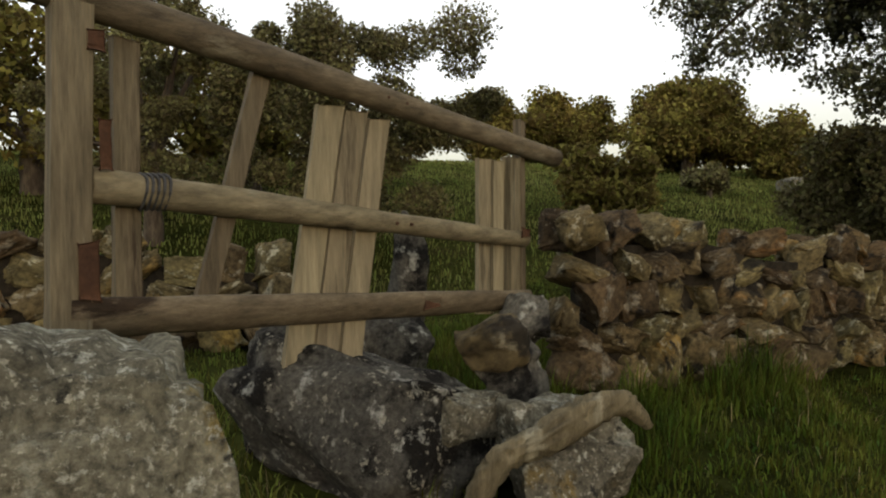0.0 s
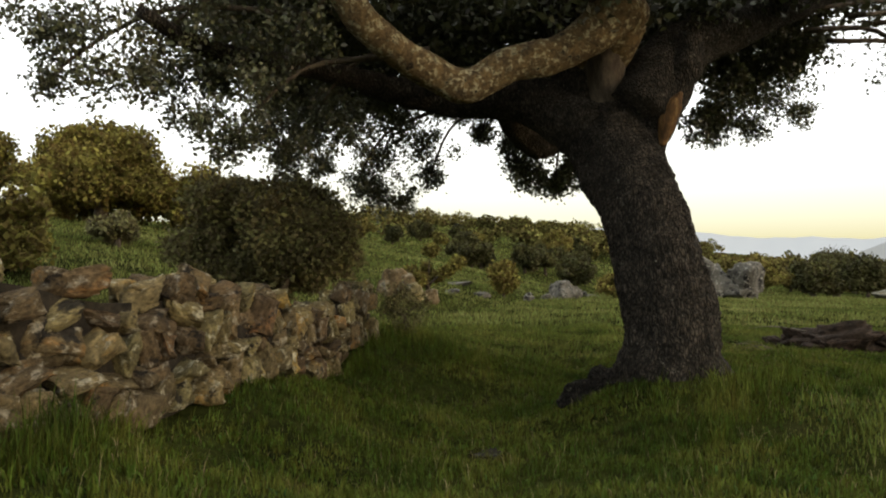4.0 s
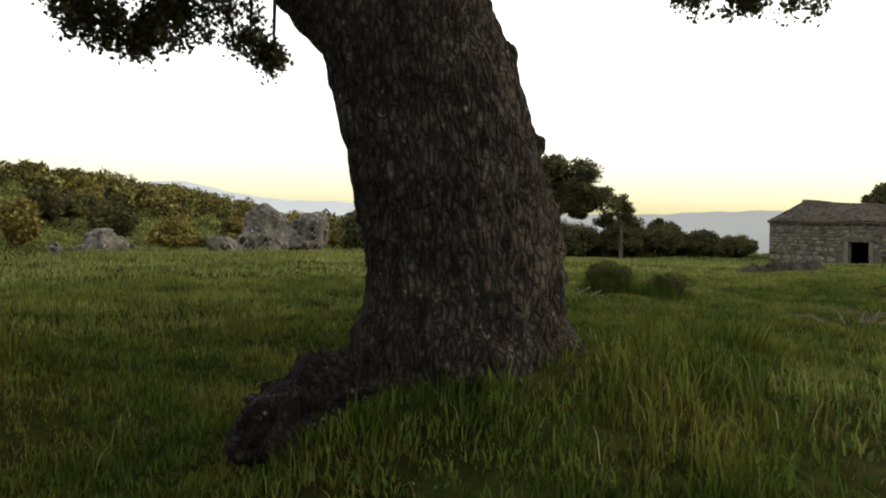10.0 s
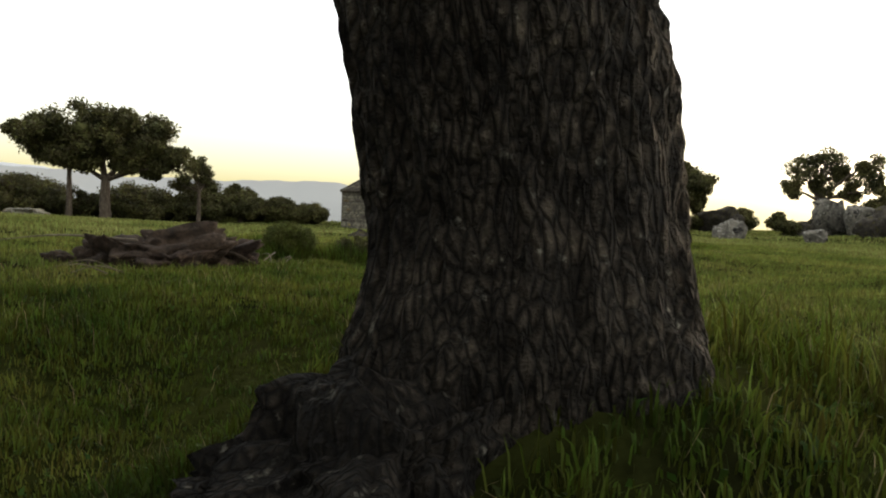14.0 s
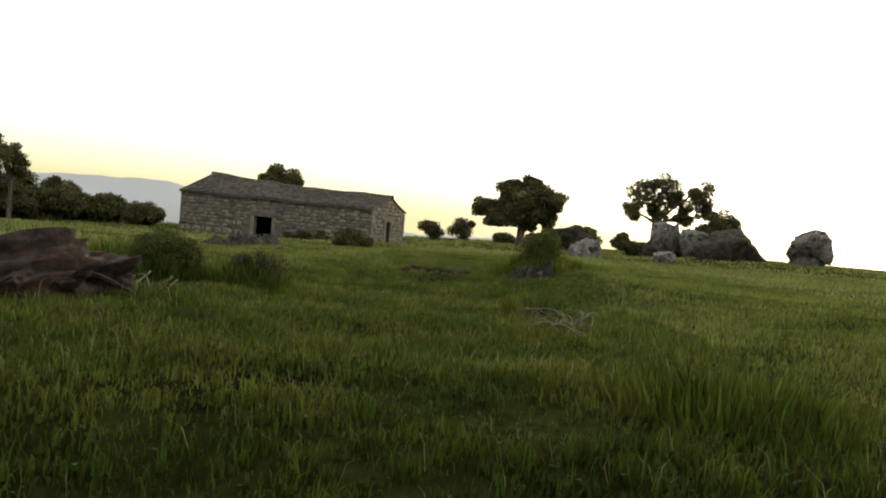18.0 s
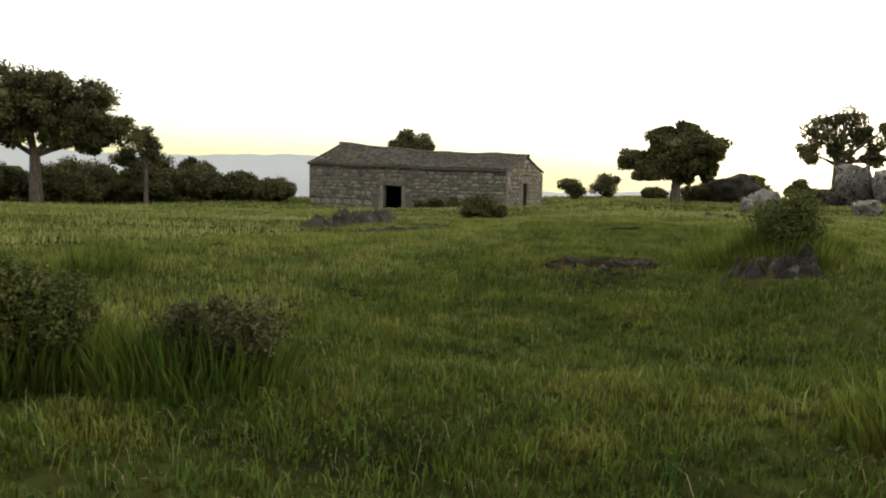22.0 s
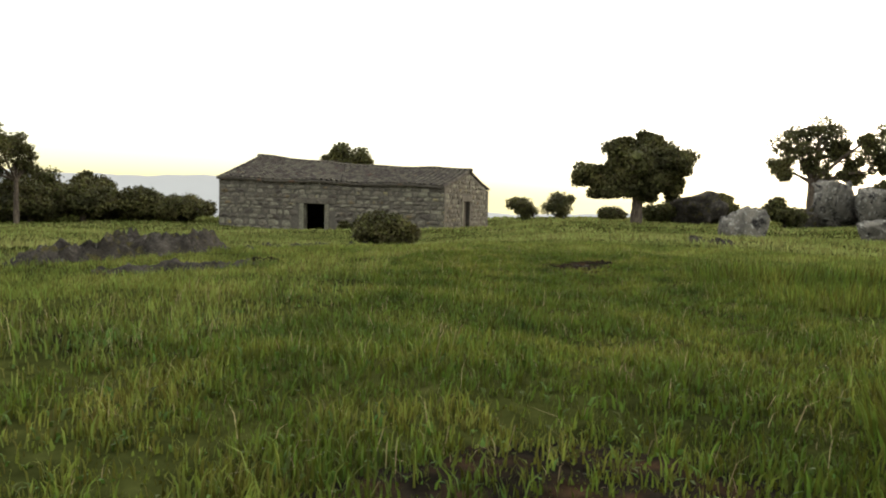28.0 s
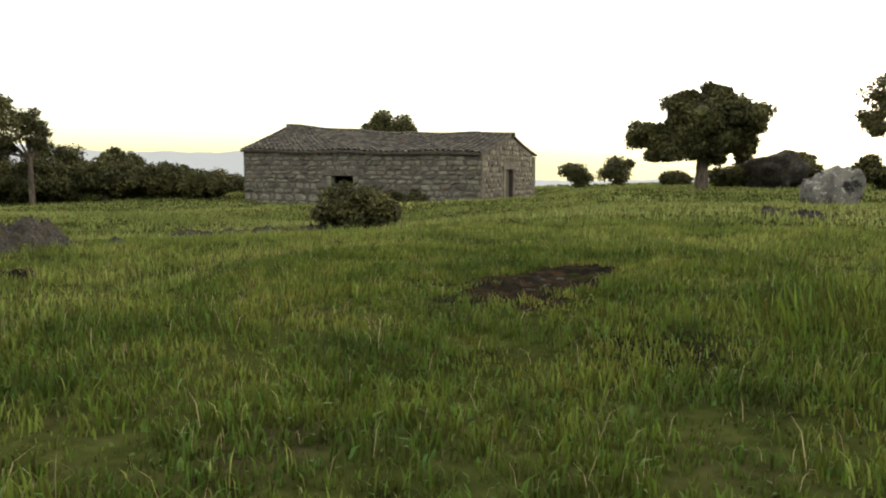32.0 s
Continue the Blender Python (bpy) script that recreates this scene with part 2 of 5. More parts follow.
# Golden low sun on the hillside oaks is put into this leaf colour.
M_FARLEAF = mat("sunlit_far_leaf", [(0.072, 0.064, 0.018), (0.135, 0.113, 0.030), (0.205, 0.160, 0.046)], 0.25, 0.8, 0, 2.0, 0.3, vary=0.5, island=True, world_space=True, shine=0.1, clear=0.15)
M_OLIVE = mat("olive_leaf", [(0.060, 0.057, 0.025), (0.108, 0.098, 0.042), (0.165, 0.147, 0.066)], 0.6, 0.7, 0, 3.0, 0.3, vary=0.5, island=True, world_space=True, shine=0.15, clear=0.15)
M_WOODS = mat("woods_leaf", [(0.052, 0.050, 0.018), (0.100, 0.088, 0.030), (0.160, 0.130, 0.046)], 0.06, 0.9, 0, 0.4, 0.3, vary=0.55, island=True, world_space=True, shine=0.0)
M_TIMBER = mat("weathered_timber", [(0.075, 0.060, 0.038), (0.128, 0.104, 0.066), (0.18, 0.149, 0.098)], 3.0, 0.85, 0.9, 30.0, 0.6,
               spots=[((0.028, 0.019, 0.011), 3.0, 0.60), ((0.17, 0.15, 0.105), 8.0, 0.6)], vary=0.15, stretch=(0.3, 0.3, 1))
M_POST = mat("weathered_post", [(0.070, 0.056, 0.036), (0.12, 0.098, 0.062), (0.17, 0.142, 0.094)], 3.0, 0.85, 0.9, 34.0, 0.6,
              spots=[((0.030, 0.021, 0.013), 3.0, 0.60), ((0.18, 0.16, 0.115), 8.0, 0.6)], vary=0.15, stretch=(1, 1, 0.1))
M_BOARD = mat("pale_board", [(0.14, 0.115, 0.075), (0.22, 0.185, 0.12), (0.29, 0.25, 0.165)], 3.0, 0.85, 0.6, 30.0, 0.45,
              spots=[((0.05, 0.035, 0.02), 2.6, 0.61), ((0.10, 0.083, 0.054), 7.0, 0.58)], vary=0.15, stretch=(1, 1, 0.12))
M_RUST = mat("rusty_iron", [(0.040, 0.020, 0.012), (0.080, 0.038, 0.020)], 9.0, 0.85, 0.5, 40.0, 0.4)
M_WIRE = mat("dark_wire", [(0.02, 0.02, 0.022), (0.05, 0.05, 0.05)], 20.0, 0.6, 0, 30.0, 0.2)
M_DEAD = mat("dead_wood", [(0.014, 0.010, 0.007), (0.030, 0.020, 0.013), (0.056, 0.039, 0.027)], 5.0, 0.9, 1.0, 22.0, 0.7, spots=[((0.10, 0.085, 0.067), 7.0, 0.62)], vary=0.2)
M_SOIL = mat("bare_soil", [(0.005, 0.005, 0.004), (0.012, 0.010, 0.007), (0.030, 0.018, 0.010)], 5.0, 1.0, 1.0, 12.0, 0.7, world_space=True, shine=0.0)
M_TWIG = mat("bleached_twig", [(0.06, 0.049, 0.036), (0.10, 0.083, 0.062), (0.145, 0.122, 0.094)], 6.0, 0.9, 0.5, 30.0, 0.3, vary=0.2)
M_BROOM = mat("broom_leaf", [(0.030, 0.038, 0.008), (0.055, 0.064, 0.012), (0.085, 0.088, 0.018)], 1.5, 0.8, 0, 6.0, 0.3, vary=0.45, island=True, world_space=True, clear=0.2)
M_DOOR = mat("old_door", [(0.05, 0.042, 0.032), (0.09, 0.075, 0.055)], 4.0, 0.9, 0.4, 25.0, 0.3)


# Far ridges: air haze is put into a pale colour with faint emission.
def painted_haze_mat(name, col, glow):
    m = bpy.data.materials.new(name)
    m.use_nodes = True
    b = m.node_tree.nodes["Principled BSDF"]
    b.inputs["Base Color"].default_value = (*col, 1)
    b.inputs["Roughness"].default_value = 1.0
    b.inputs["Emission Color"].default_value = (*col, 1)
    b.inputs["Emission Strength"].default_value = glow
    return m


M_HILL = painted_haze_mat("hazy_hill", (0.20, 0.206, 0.204), 0.085)
M_MOSSROCK = mat("weathered_dark_rock", [(0.011, 0.010, 0.008), (0.026, 0.023, 0.019), (0.052, 0.047, 0.039)], 2.6, 0.95, 1.0, 30.0, 0.8, spots=[((0.07, 0.068, 0.057), 7.0, 0.59), ((0.04, 0.036, 0.014), 3.2, 0.56)], shine=0.05)
M_OAKFAR = mat("edge_oak_leaf", [(0.026, 0.027, 0.010), (0.050, 0.048, 0.016), (0.085, 0.076, 0.024)], 0.5, 0.7, 0, 3.0, 0.3, vary=0.5, island=True, world_space=True, shine=0.15, clear=0.15)

# ---- shape helpers ----


def link(name, verts, faces, material, parent=None, label="", smooth=False):
    me = bpy.data.meshes.new(name)
    me.from_pydata([tuple(v) for v in verts], [], [tuple(f) for f in faces])
    me.materials.append(material)
    if smooth:
        me.polygons.foreach_set("use_smooth", [True] * len(me.polygons))
    me.update()
    ob = new(name, me)
    if parent:
        ob.parent = parent
    if label:
        ob["label"] = label
    return ob


def part(name, bm, material, parent=None, label="", smooth=False):
    me = bpy.data.meshes.new(name)
    bm.to_mesh(me)
    bm.free()
    me.materials.append(material)
    if smooth:
        me.polygons.foreach_set("use_smooth", [True] * len(me.polygons))
    ob = new(name, me)
    if parent:
        ob.parent = parent
    if label:
        ob["label"] = label
    return ob


def quads(name, coords, n_side, material, parent=None, label=""):
    """One mesh of many loose polygons, each of n_side corners: coords is (count, n_side, 3)."""
    count = len(coords)
    me = bpy.data.meshes.new(name)
    me.vertices.add(count * n_side)
    me.vertices.foreach_set("co", np.asarray(coords, np.float32).ravel())
    me.loops.add(count * n_side)
    me.loops.foreach_set("vertex_index", np.arange(count * n_side, dtype=np.int32))
    me.polygons.add(count)
    me.polygons.foreach_set("loop_start", np.arange(0, count * n_side, n_side, dtype=np.int32))
    me.update(calc_edges=True)
    me.materials.append(material)
    ob = new(name, me)
    if parent:
        ob.parent = parent
    if label:
        ob["label"] = label
    return ob


def thing(name, loc, label, category, group="", kind=""):
    ob = new(name)
    ob.location = loc
    bpy.context.view_layer.update()
    return tagged(ob, label, category, group, kind)


def keep_place(ob, parent):
    ob.parent = parent
    ob.matrix_parent_inverse = Matrix.Translation(-parent.location)
    return ob


# ---- ground ----
CTRL = [(-1.04, -.5, .08), (-3, 3.5, .2), (.3, 3.7, .28), (3, 5.6, .22), (6.2, 7.6, .12), (0.2, 0.3, .05), (2.5, 2, -.08), (3.3, 2.9, -.36), (4.5, 4.1, -.5), (6.95, 3.3, .1),
        (6.3, 4.75, -.55), (8, 4.4, -.62), (10.7, 2.6, -.28), (12, 1.5, -.42), (12.6, 0.95, -.42), (14, -.3, -.55), (16.7, -2.2, -.82), (17.4, -5.6, -.25), (18.1, -3.6, -.70), (18.85, -4.5, -.63), (19.4, -4.5, -.52), (20.3, -6.2, -.52), (21.4, -7.4, -.70)]
FARC = [(23, -9, -.72), (30, -3, -.95), (33, -22, -.8), (45, -29, -1.3), (42, -8, -1.4), (48, -16, -1.85), (72, -26, -2.45), (55, -44, -1.1), (34, -52, -.4),
        (76, 4, -2.6), (66, -6, -2.3), (50, 34, -1.9), (20, 14, -.4), (4, -8, .1), (-10, 0, .5), (120, -30, -4)]


def ground_z(x, y):
    x, y = np.asarray(x, float), np.asarray(y, float)
    num, den = np.zeros(np.broadcast(x, y).shape), np.zeros(np.broadcast(x, y).shape)
    for a, b, c in CTRL + FARC:
        w = 1 / ((x - a) ** 2 + (y - b) ** 2 + 0.5) ** 1.8
        num, den = num + w * c, den + w
    s = np.clip((y - 0.35 * x - 10) / 60, 0, 3)
    z = num / den + 7 * (1 - np.exp(-s * 60 / 28)) * np.clip(1.6 - np.abs(x - 20) / 120, 0, 1)
    z = z + 12 * np.exp(-((x - 180) ** 2 / (2 * 85 ** 2) + (y - 165) ** 2 / (2 * 65 ** 2)))
    z = z + 0.03 * np.sin(1.7 * x + 0.6 * y) * np.sin(1.3 * y - 0.5 * x + 1) + 0.02 * np.sin(3.9 * x + 1) * np.sin(4.3 * y)
    z = z - 30 * np.clip((x - 106) / 150, 0, 1) ** 1.3 * np.clip((80 - y) / 60, 0, 1) - 20 * np.clip((-78 - y) / 100, 0, 1) - 150 * np.clip((x - 250) / 900, 0, 1) * np.clip((150 - y) / 120, 0, 1)
    return z


def gz(x, y):
    return float(ground_z(x, y))


def warped(n, near, far):
    u = np.linspace(-1, 1, n)
    k = np.arcsinh(far / near)
    return near * np.sinh(k * u)


gx, gy = warped(330, 5.0, 4200) + 12, warped(330, 5.0, 4200) - 1
GX, GY = np.meshgrid(gx, gy, indexing="ij")
GZ = ground_z(GX, GY)
gverts = np.stack([GX, GY, GZ], -1).reshape(-1, 3)
idx = np.arange(330 * 330).reshape(330, 330)
gfaces = np.stack([idx[:-1, :-1], idx[1:, :-1], idx[1:, 1:], idx[:-1, 1:]], -1).reshape(-1, 4)
ground = link("ground", gverts.tolist(), gfaces.tolist(), M_SHADED_GROUND, smooth=True)
tagged(ground, "pasture soil with green and brown patches, darkened as shade between blades", "ground", kind="structure")

# ---- distant hills ----


def ridge(name, dist, turn0, turn1, base, tops, seed, material):
    """A far ridge between two headings (degrees), with a rolling crest through tops (elevation in degrees)."""
    rng = random.Random(seed)
    n = 160
    verts, faces = [], []
    ph = [rng.uniform(0, 6) for _ in range(4)]
    for i in range(n + 1):
        u = i / n
        a = radians(turn0 + (turn1 - turn0) * u)
        k = u * (len(tops) - 1)
        j = min(int(k), len(tops) - 2)
        s = k - j
        s = s * s * (3 - 2 * s)
        el = tops[j] * (1 - s) + tops[j + 1] * s + 0.05 * math.sin(9 * u * 6 + ph[0]) + 0.03 * math.sin(23 * u * 6 + ph[1]) + 0.012 * math.sin(61 * u * 6 + ph[2])
        x, y = -math.sin(a), math.cos(a)
        top = dist * math.tan(radians(el))
        for d, z in ((0.86, base), (0.93, base + (top - base) * 0.55), (1.0, top), (1.12, base)):
            verts.append((x * dist * d, y * dist * d, z))
    for i in range(n):
        for j in range(3):
            a, b = i * 4 + j, (i + 1) * 4 + j
            faces.append((a, b, b + 1, a + 1))
    ob = link(name, verts, faces, material, smooth=True)
    return tagged(ob, "pale blue hazy mountain ridge on the horizon", "mountain", kind="structure")


M_HILL2 = painted_haze_mat("hazy_hill_far", (0.28, 0.296, 0.31), 0.13)
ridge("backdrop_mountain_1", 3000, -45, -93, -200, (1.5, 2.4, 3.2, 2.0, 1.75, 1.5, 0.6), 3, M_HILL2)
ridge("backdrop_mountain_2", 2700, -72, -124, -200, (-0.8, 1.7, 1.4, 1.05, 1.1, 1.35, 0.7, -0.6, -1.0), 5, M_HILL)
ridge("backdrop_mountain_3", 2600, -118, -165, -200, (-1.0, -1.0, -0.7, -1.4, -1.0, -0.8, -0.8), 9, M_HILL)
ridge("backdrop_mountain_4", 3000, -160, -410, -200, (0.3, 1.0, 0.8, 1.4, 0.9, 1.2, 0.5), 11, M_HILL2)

# ---- rocks ----


def rock_mesh(seed, size, boxy=0.6, lumps=0.35, level=4, crease=0.12):
    """A worn boulder: a rounded box of the given size, with lumps, flat facets and cracks."""
    bm = bmesh.new()
    bmesh.ops.create_icosphere(bm, subdivisions=level, radius=1)
    off = Vector((seed * 13.7, seed * 7.1, seed * 3.3))
    rng = random.Random(seed)
    cuts = [(Vector((rng.gauss(0, 1), rng.gauss(0, 1), rng.gauss(0, 0.8))).normalized(), rng.uniform(0.5, 0.85)) for _ in range(9)]
    for v in bm.verts:
        p = v.co.copy()
        q = Vector([math.copysign(abs(c) ** boxy, c) for c in p])
        q *= 0.86
        for nrm, d in cuts:
            over = q.dot(nrm) - d
            if over > 0:
                q -= nrm * over * 0.95
        q *= 1 + lumps * noise.noise(p * 1.1 + off) + lumps * 0.5 * noise.noise(p * 2.7 + off)
        if level > 3:
            q *= 1 + crease * 0.35 * noise.noise(p * 7 + off) - crease * max(0, 0.12 - abs(noise.noise(p * 1.9 - off))) * 4
        v.co = Vector((q.x * size[0] / 2, q.y * size[1] / 2, q.z * size[2] / 2))
    return bm


def boulder(name, loc, size, seed, material=None, turn=0, label="rounded grey granite boulder with pale lichen", category="boulder", level=4, tilt=0, lumps=0.35, boxy=0.6, group=""):
    ob = part(name, rock_mesh(seed, size, boxy, lumps, level), material or M_GRANITE, smooth=True)
    ob.matrix_world = pose(*loc, tilt, 0, turn)
    return tagged(ob, label, category, group)


def on_ground(x, y, size_z, sunk=0.3):
    return (x, y, gz(x, y) + size_z * (0.5 - sunk))


# boulders below the gate
boulder("granite_boulder", (-2.04, 1.12, 0.46), (1.4, 1.0, 1.5), 3, turn=20, level=5, boxy=0.5, lumps=0.2, label="big grey granite boulder with lichen crust below a farm gate")
boulder("lichen_boulder", (-1.14, 2.62, 0.36), (1.3, 1.05, 1.12), 8, M_GATEROCK, turn=-25, level=5, boxy=0.6, lumps=0.25, tilt=-14, label="granite boulder with black and white lichen below a gate")
boulder("field_stone", (-0.66, 2.46, 0.81), (0.36, 0.30, 0.27), 21, M_STONE, 12, "ochre granite stone stacked under a gate", "stone", 4, group="stones stacked by the gate")
boulder("field_stone", (-0.75, 2.34, 0.56), (0.35, 0.32, 0.30), 22, M_GRANITE, 40, "round grey stone stacked under a gate", "stone", 4, group="stones stacked by the gate")
boulder("field_stone", (-0.54, 2.58, 0.62), (0.40, 0.34, 0.34), 23, M_DARKROCK, -20, "grey lichen-spotted stone stacked under a gate", "stone", 4, group="stones stacked by the gate")
boulder("field_stone", (-0.42, 2.22, 0.36), (0.62, 0.55, 0.62), 24, M_GRANITE, 15, "large rounded granite stone in long grass", "stone", 5, group="stones stacked by the gate")
boulder("field_stone", (-0.38, 3.05, 0.80), (0.24, 0.30, 0.34), 25, M_DARKROCK, 70, "dark stone at the end of a dry stone wall", "stone", 4, group="stones stacked by the gate")
boulder("standing_stone", (-0.92, 4.05, 0.85), (0.34, 0.40, 1.45), 26, M_DARKROCK, 10, "upright lichen-covered stone behind a gate", "stone", 4)
boulder("granite_boulder", (-1.09, 3.85, 0.55), (0.75, 0.6, 0.75), 27, M_DARKROCK, 30, "dark granite boulder behind a gate", "boulder", 4)

# ---- tubes, trunks ----


def spline(points, per=8):
    p = [Vector(q) for q in points]
    p = [2 * p[0] - p[1]] + p + [2 * p[-1] - p[-2]]
    out = []
    for i in range(1, len(p) - 2):
        for k in range(per):
            t = k / per
            a, b, c, d = p[i - 1], p[i], p[i + 1], p[i + 2]
            out.append(0.5 * ((2 * b) + (c - a) * t + (2 * a - 5 * b + 4 * c - d) * t * t + (3 * b - a - 3 * c + d) * t ** 3))
    out.append(p[-2])
    return out


def tube(points, radii, segs=12, per=8, rough=0.06, seed=0, ridged=0.0, caps=True, flat=1.0):
    """A bent, tapering round bar as a bmesh: trunks, limbs, rails and twigs."""
    path = spline(points, per)
    n = len(path)
    rad = [float(np.interp(i / (n - 1) * (len(radii) - 1), range(len(radii)), radii)) for i in range(n)]
    bm = bmesh.new()
    rings = []
    side = None
    for i, p in enumerate(path):
        way = (path[min(i + 1, n - 1)] - path[max(i - 1, 0)]).normalized()
        if side is None:
            side = way.orthogonal().normalized()
        side = (side - way * side.dot(way)).normalized()
        up = way.cross(side)
        ring = []
        for k in range(segs):
            a = 2 * math.pi * k / segs
            d = side * math.cos(a) + up * math.sin(a) * flat
            q = p + d * rad[i]
            wob = 1 + rough * noise.noise(q * 3.1 + Vector((seed * 5.0, 0, 0))) * 2
            if ridged:
                q2 = Vector((d.x * 7, d.y * 7, p.z * 1.6 + d.z * 5))
                wob += ridged * 0.45 * (0.4 - abs(noise.noise(Vector((d.x * 19, d.y * 19, p.z * 4.5))))) if segs > 100 else 0
                wob += ridged * (0.5 - abs(noise.noise(q2 * 1.9 + Vector((seed, 0, 0))))) + ridged * 0.5 * noise.noise(q2 * 4.3)
            ring.append(bm.verts.new(p + d * rad[i] * wob))
        rings.append(ring)
    for i in range(n - 1):
        for k in range(segs):
            bm.faces.new((rings[i][k], rings[i][(k + 1) % segs], rings[i + 1][(k + 1) % segs], rings[i + 1][k]))
    if caps:
        bm.faces.new(rings[0][::-1])
        bm.faces.new(rings[-1])
    return bm




def leaf_quads(centers, radii, counts, size, shell=0.45, droop=0.0, seed=1, squash=0.8, long=1.7):
    """Rhombic leaves spread through ball-shaped clumps: (count, 4, 3)."""
    rng = np.random.default_rng(seed)
    out = []
    for c, r, k in zip(centers, radii, counts):
        k = int(k)
        d = rng.normal(size=(k, 3))
        d /= np.linalg.norm(d, axis=1, keepdims=True)
        rr = (shell + (1 - shell) * rng.random(k) ** 0.6) * (0.75 + 0.5 * rng.random(k))
        p = np.asarray(c) + d * rr[:, None] * r * np.array([1, 1, squash])
        p[:, 2] -= droop * rng.random(k) ** 2
        a = rng.normal(size=(k, 3))
        a /= np.linalg.norm(a, axis=1, keepdims=True)
        b = np.cross(a, rng.normal(size=(k, 3)))
        b /= np.linalg.norm(b, axis=1, keepdims=True)
        s = (size * (0.6 + 0.8 * rng.random(k)))[:, None]
        bend = np.cross(a, b) * s * 0.25
        out.append(np.stack([p - a * s * long / 2, p + b * s / 2 + bend, p + a * s * long / 2, p - b * s / 2 + bend], 1))
    return np.concatenate(out)


def lobes(center, spread, count, size, seed, squash=0.75):
    """Centres and radii of the clumps that make up a crown."""
    rng = np.random.default_rng(seed)
    d = rng.normal(size=(count, 3))
    d /= np.linalg.norm(d, axis=1, keepdims=True)
    d[:, 2] = np.where(d[:, 2] < 0, d[:, 2] * 0.8, d[:, 2])
    p = np.asarray(center) + d * np.asarray(spread) * (0.3 + 0.7 * rng.random((count, 1)) ** 0.55)
    r = size * (0.5 + 0.8 * rng.random(count))
    return p, r


def tree(name, base, trunk_h, trunk_r, crown, seed, label, category="tree", leaf=0.3, lobe=None, count=26, per=130, material=None, lean=(0, 0), twin=None, group="", core=True, bark=None, blobs=None, right=(-0.7, -0.71), each=14):
    """A broad evergreen: crown is (dx, dy, dz, rx, ry, rz) from the base; clumps of leaves on limbs. blobs: sub-crowns (along right, up, radius) that shape an uneven crown."""
    rng = random.Random(seed)
    bx, by = base
    z0 = gz(bx, by)
    root = thing(name, (bx, by, z0), label, category, group)
    dx, dy, dz, rx, ry, rz = crown
    cen = np.array([dx, dy, dz])
    lobe = lobe or 0.42 * min(rx, rz * 1.3)
    p, r = lobes(cen, (rx - lobe * 0.6, ry - lobe * 0.6, rz - lobe * 0.5), count, lobe, seed)
    if blobs:
        q = np.random.default_rng(seed)
        p, r = [], []
        for bo, bu, br in blobs:
            depth = q.normal() * 0.5 * br
            for _ in range(each):
                d = q.normal(size=3)
                d *= br * (0.3 + 0.75 * q.random()) / np.linalg.norm(d)
                p.append((bo * right[0] + depth * right[1] + d[0], bo * right[1] - depth * right[0] + d[1], bu + d[2] * 0.85))
                r.append(br * (0.34 + 0.26 * q.random()))
        p, r, count = np.array(p), np.array(r), len(p)
        order = q.permutation(count)
        p, r = p[order], r[order]
    p[:, 2] = np.maximum(p[:, 2], 0.3 * lobe)
    top = Vector((lean[0], lean[1], trunk_h))
    if trunk_h > 0:
        part("trunk", tube([(0, 0, -0.2), (lean[0] * 0.3, lean[1] * 0.3, trunk_h * 0.5), tuple(top)], [trunk_r * 1.25, trunk_r, trunk_r * 0.85], 9, 5, 0.1, seed, 0.1), bark or M_BARK, root, smooth=True)
        for i in range(min(11 if blobs else 7, count)):
            q = Vector(p[i])
            mid = top.lerp(q, 0.5) + Vector((rng.uniform(-.3, .3), rng.uniform(-.3, .3), 0.1)) * trunk_r * 2
            part("limb", tube([tuple(top - Vector((0, 0, trunk_r))), tuple(mid), tuple(q)], [trunk_r * 0.6, trunk_r * 0.35, trunk_r * 0.12], 6, 4, 0.1, seed + i), bark or M_BARK, root, smooth=True)
    quads("crown", leaf_quads(p, r, [per] * count, leaf, 0.5, 0, seed, 0.8), 4, material or M_FARLEAF, root)
    if core:
        bm = bmesh.new()
        for c, s in zip(p, r):
            t = bmesh.ops.create_icosphere(bm, subdivisions=2, radius=s * 0.5)
            for v in t["verts"]:
                v.co = Vector((v.co.x, v.co.y, v.co.z * 0.8)) * (1 + 0.5 * noise.noise(v.co * (2.2 / s) + Vector(c))) + Vector(c)
        part("inner_crown", bm, material or M_FARLEAF, root)
    return root


# ---- the big oak ----
OAK = Vector((6.92, 3.27, 0.0))
oak = thing("holm_oak", (OAK.x, OAK.y, 0.1), "big leaning holm oak with furrowed dark bark and drooping foliage", "tree")


def oak_part(name, pts, rad, material, seed, label="", segs=14, ridged=0.06, per=8, rough=0.07):
    ob = part(name, tube(pts, rad, segs, per, rough, seed, ridged), material, None, label, smooth=True)
    return keep_place(ob, oak)


oak_part("trunk", [(6.84, 3.29, -0.5), (6.87, 3.27, 0.0), (6.91, 3.25, 0.3), (6.94, 3.26, 0.6), (6.94, 3.325, 0.9), (6.96, 3.41, 1.2), (7.0, 3.51, 1.5), (7.08, 3.66, 1.85), (7.24, 3.93, 2.2), (7.4, 4.2, 2.6), (7.55, 4.45, 3.05)],
         [0.60, 0.52, 0.475, 0.455, 0.455, 0.435, 0.44, 0.43, 0.46, 0.48, 0.40], M_TRUNK, 2, "dark furrowed bark with grey lichen flecks", 150, 0.10, 24, 0.04)
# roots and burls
mound = part("root", rock_mesh(77, (0.95, 0.95, 0.62), 0.8, 0.5, 5, 0.3), M_ROOT, None, "low lumpy root mound with shade put into its dark bark", smooth=True)
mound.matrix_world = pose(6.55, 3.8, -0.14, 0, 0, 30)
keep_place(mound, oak)
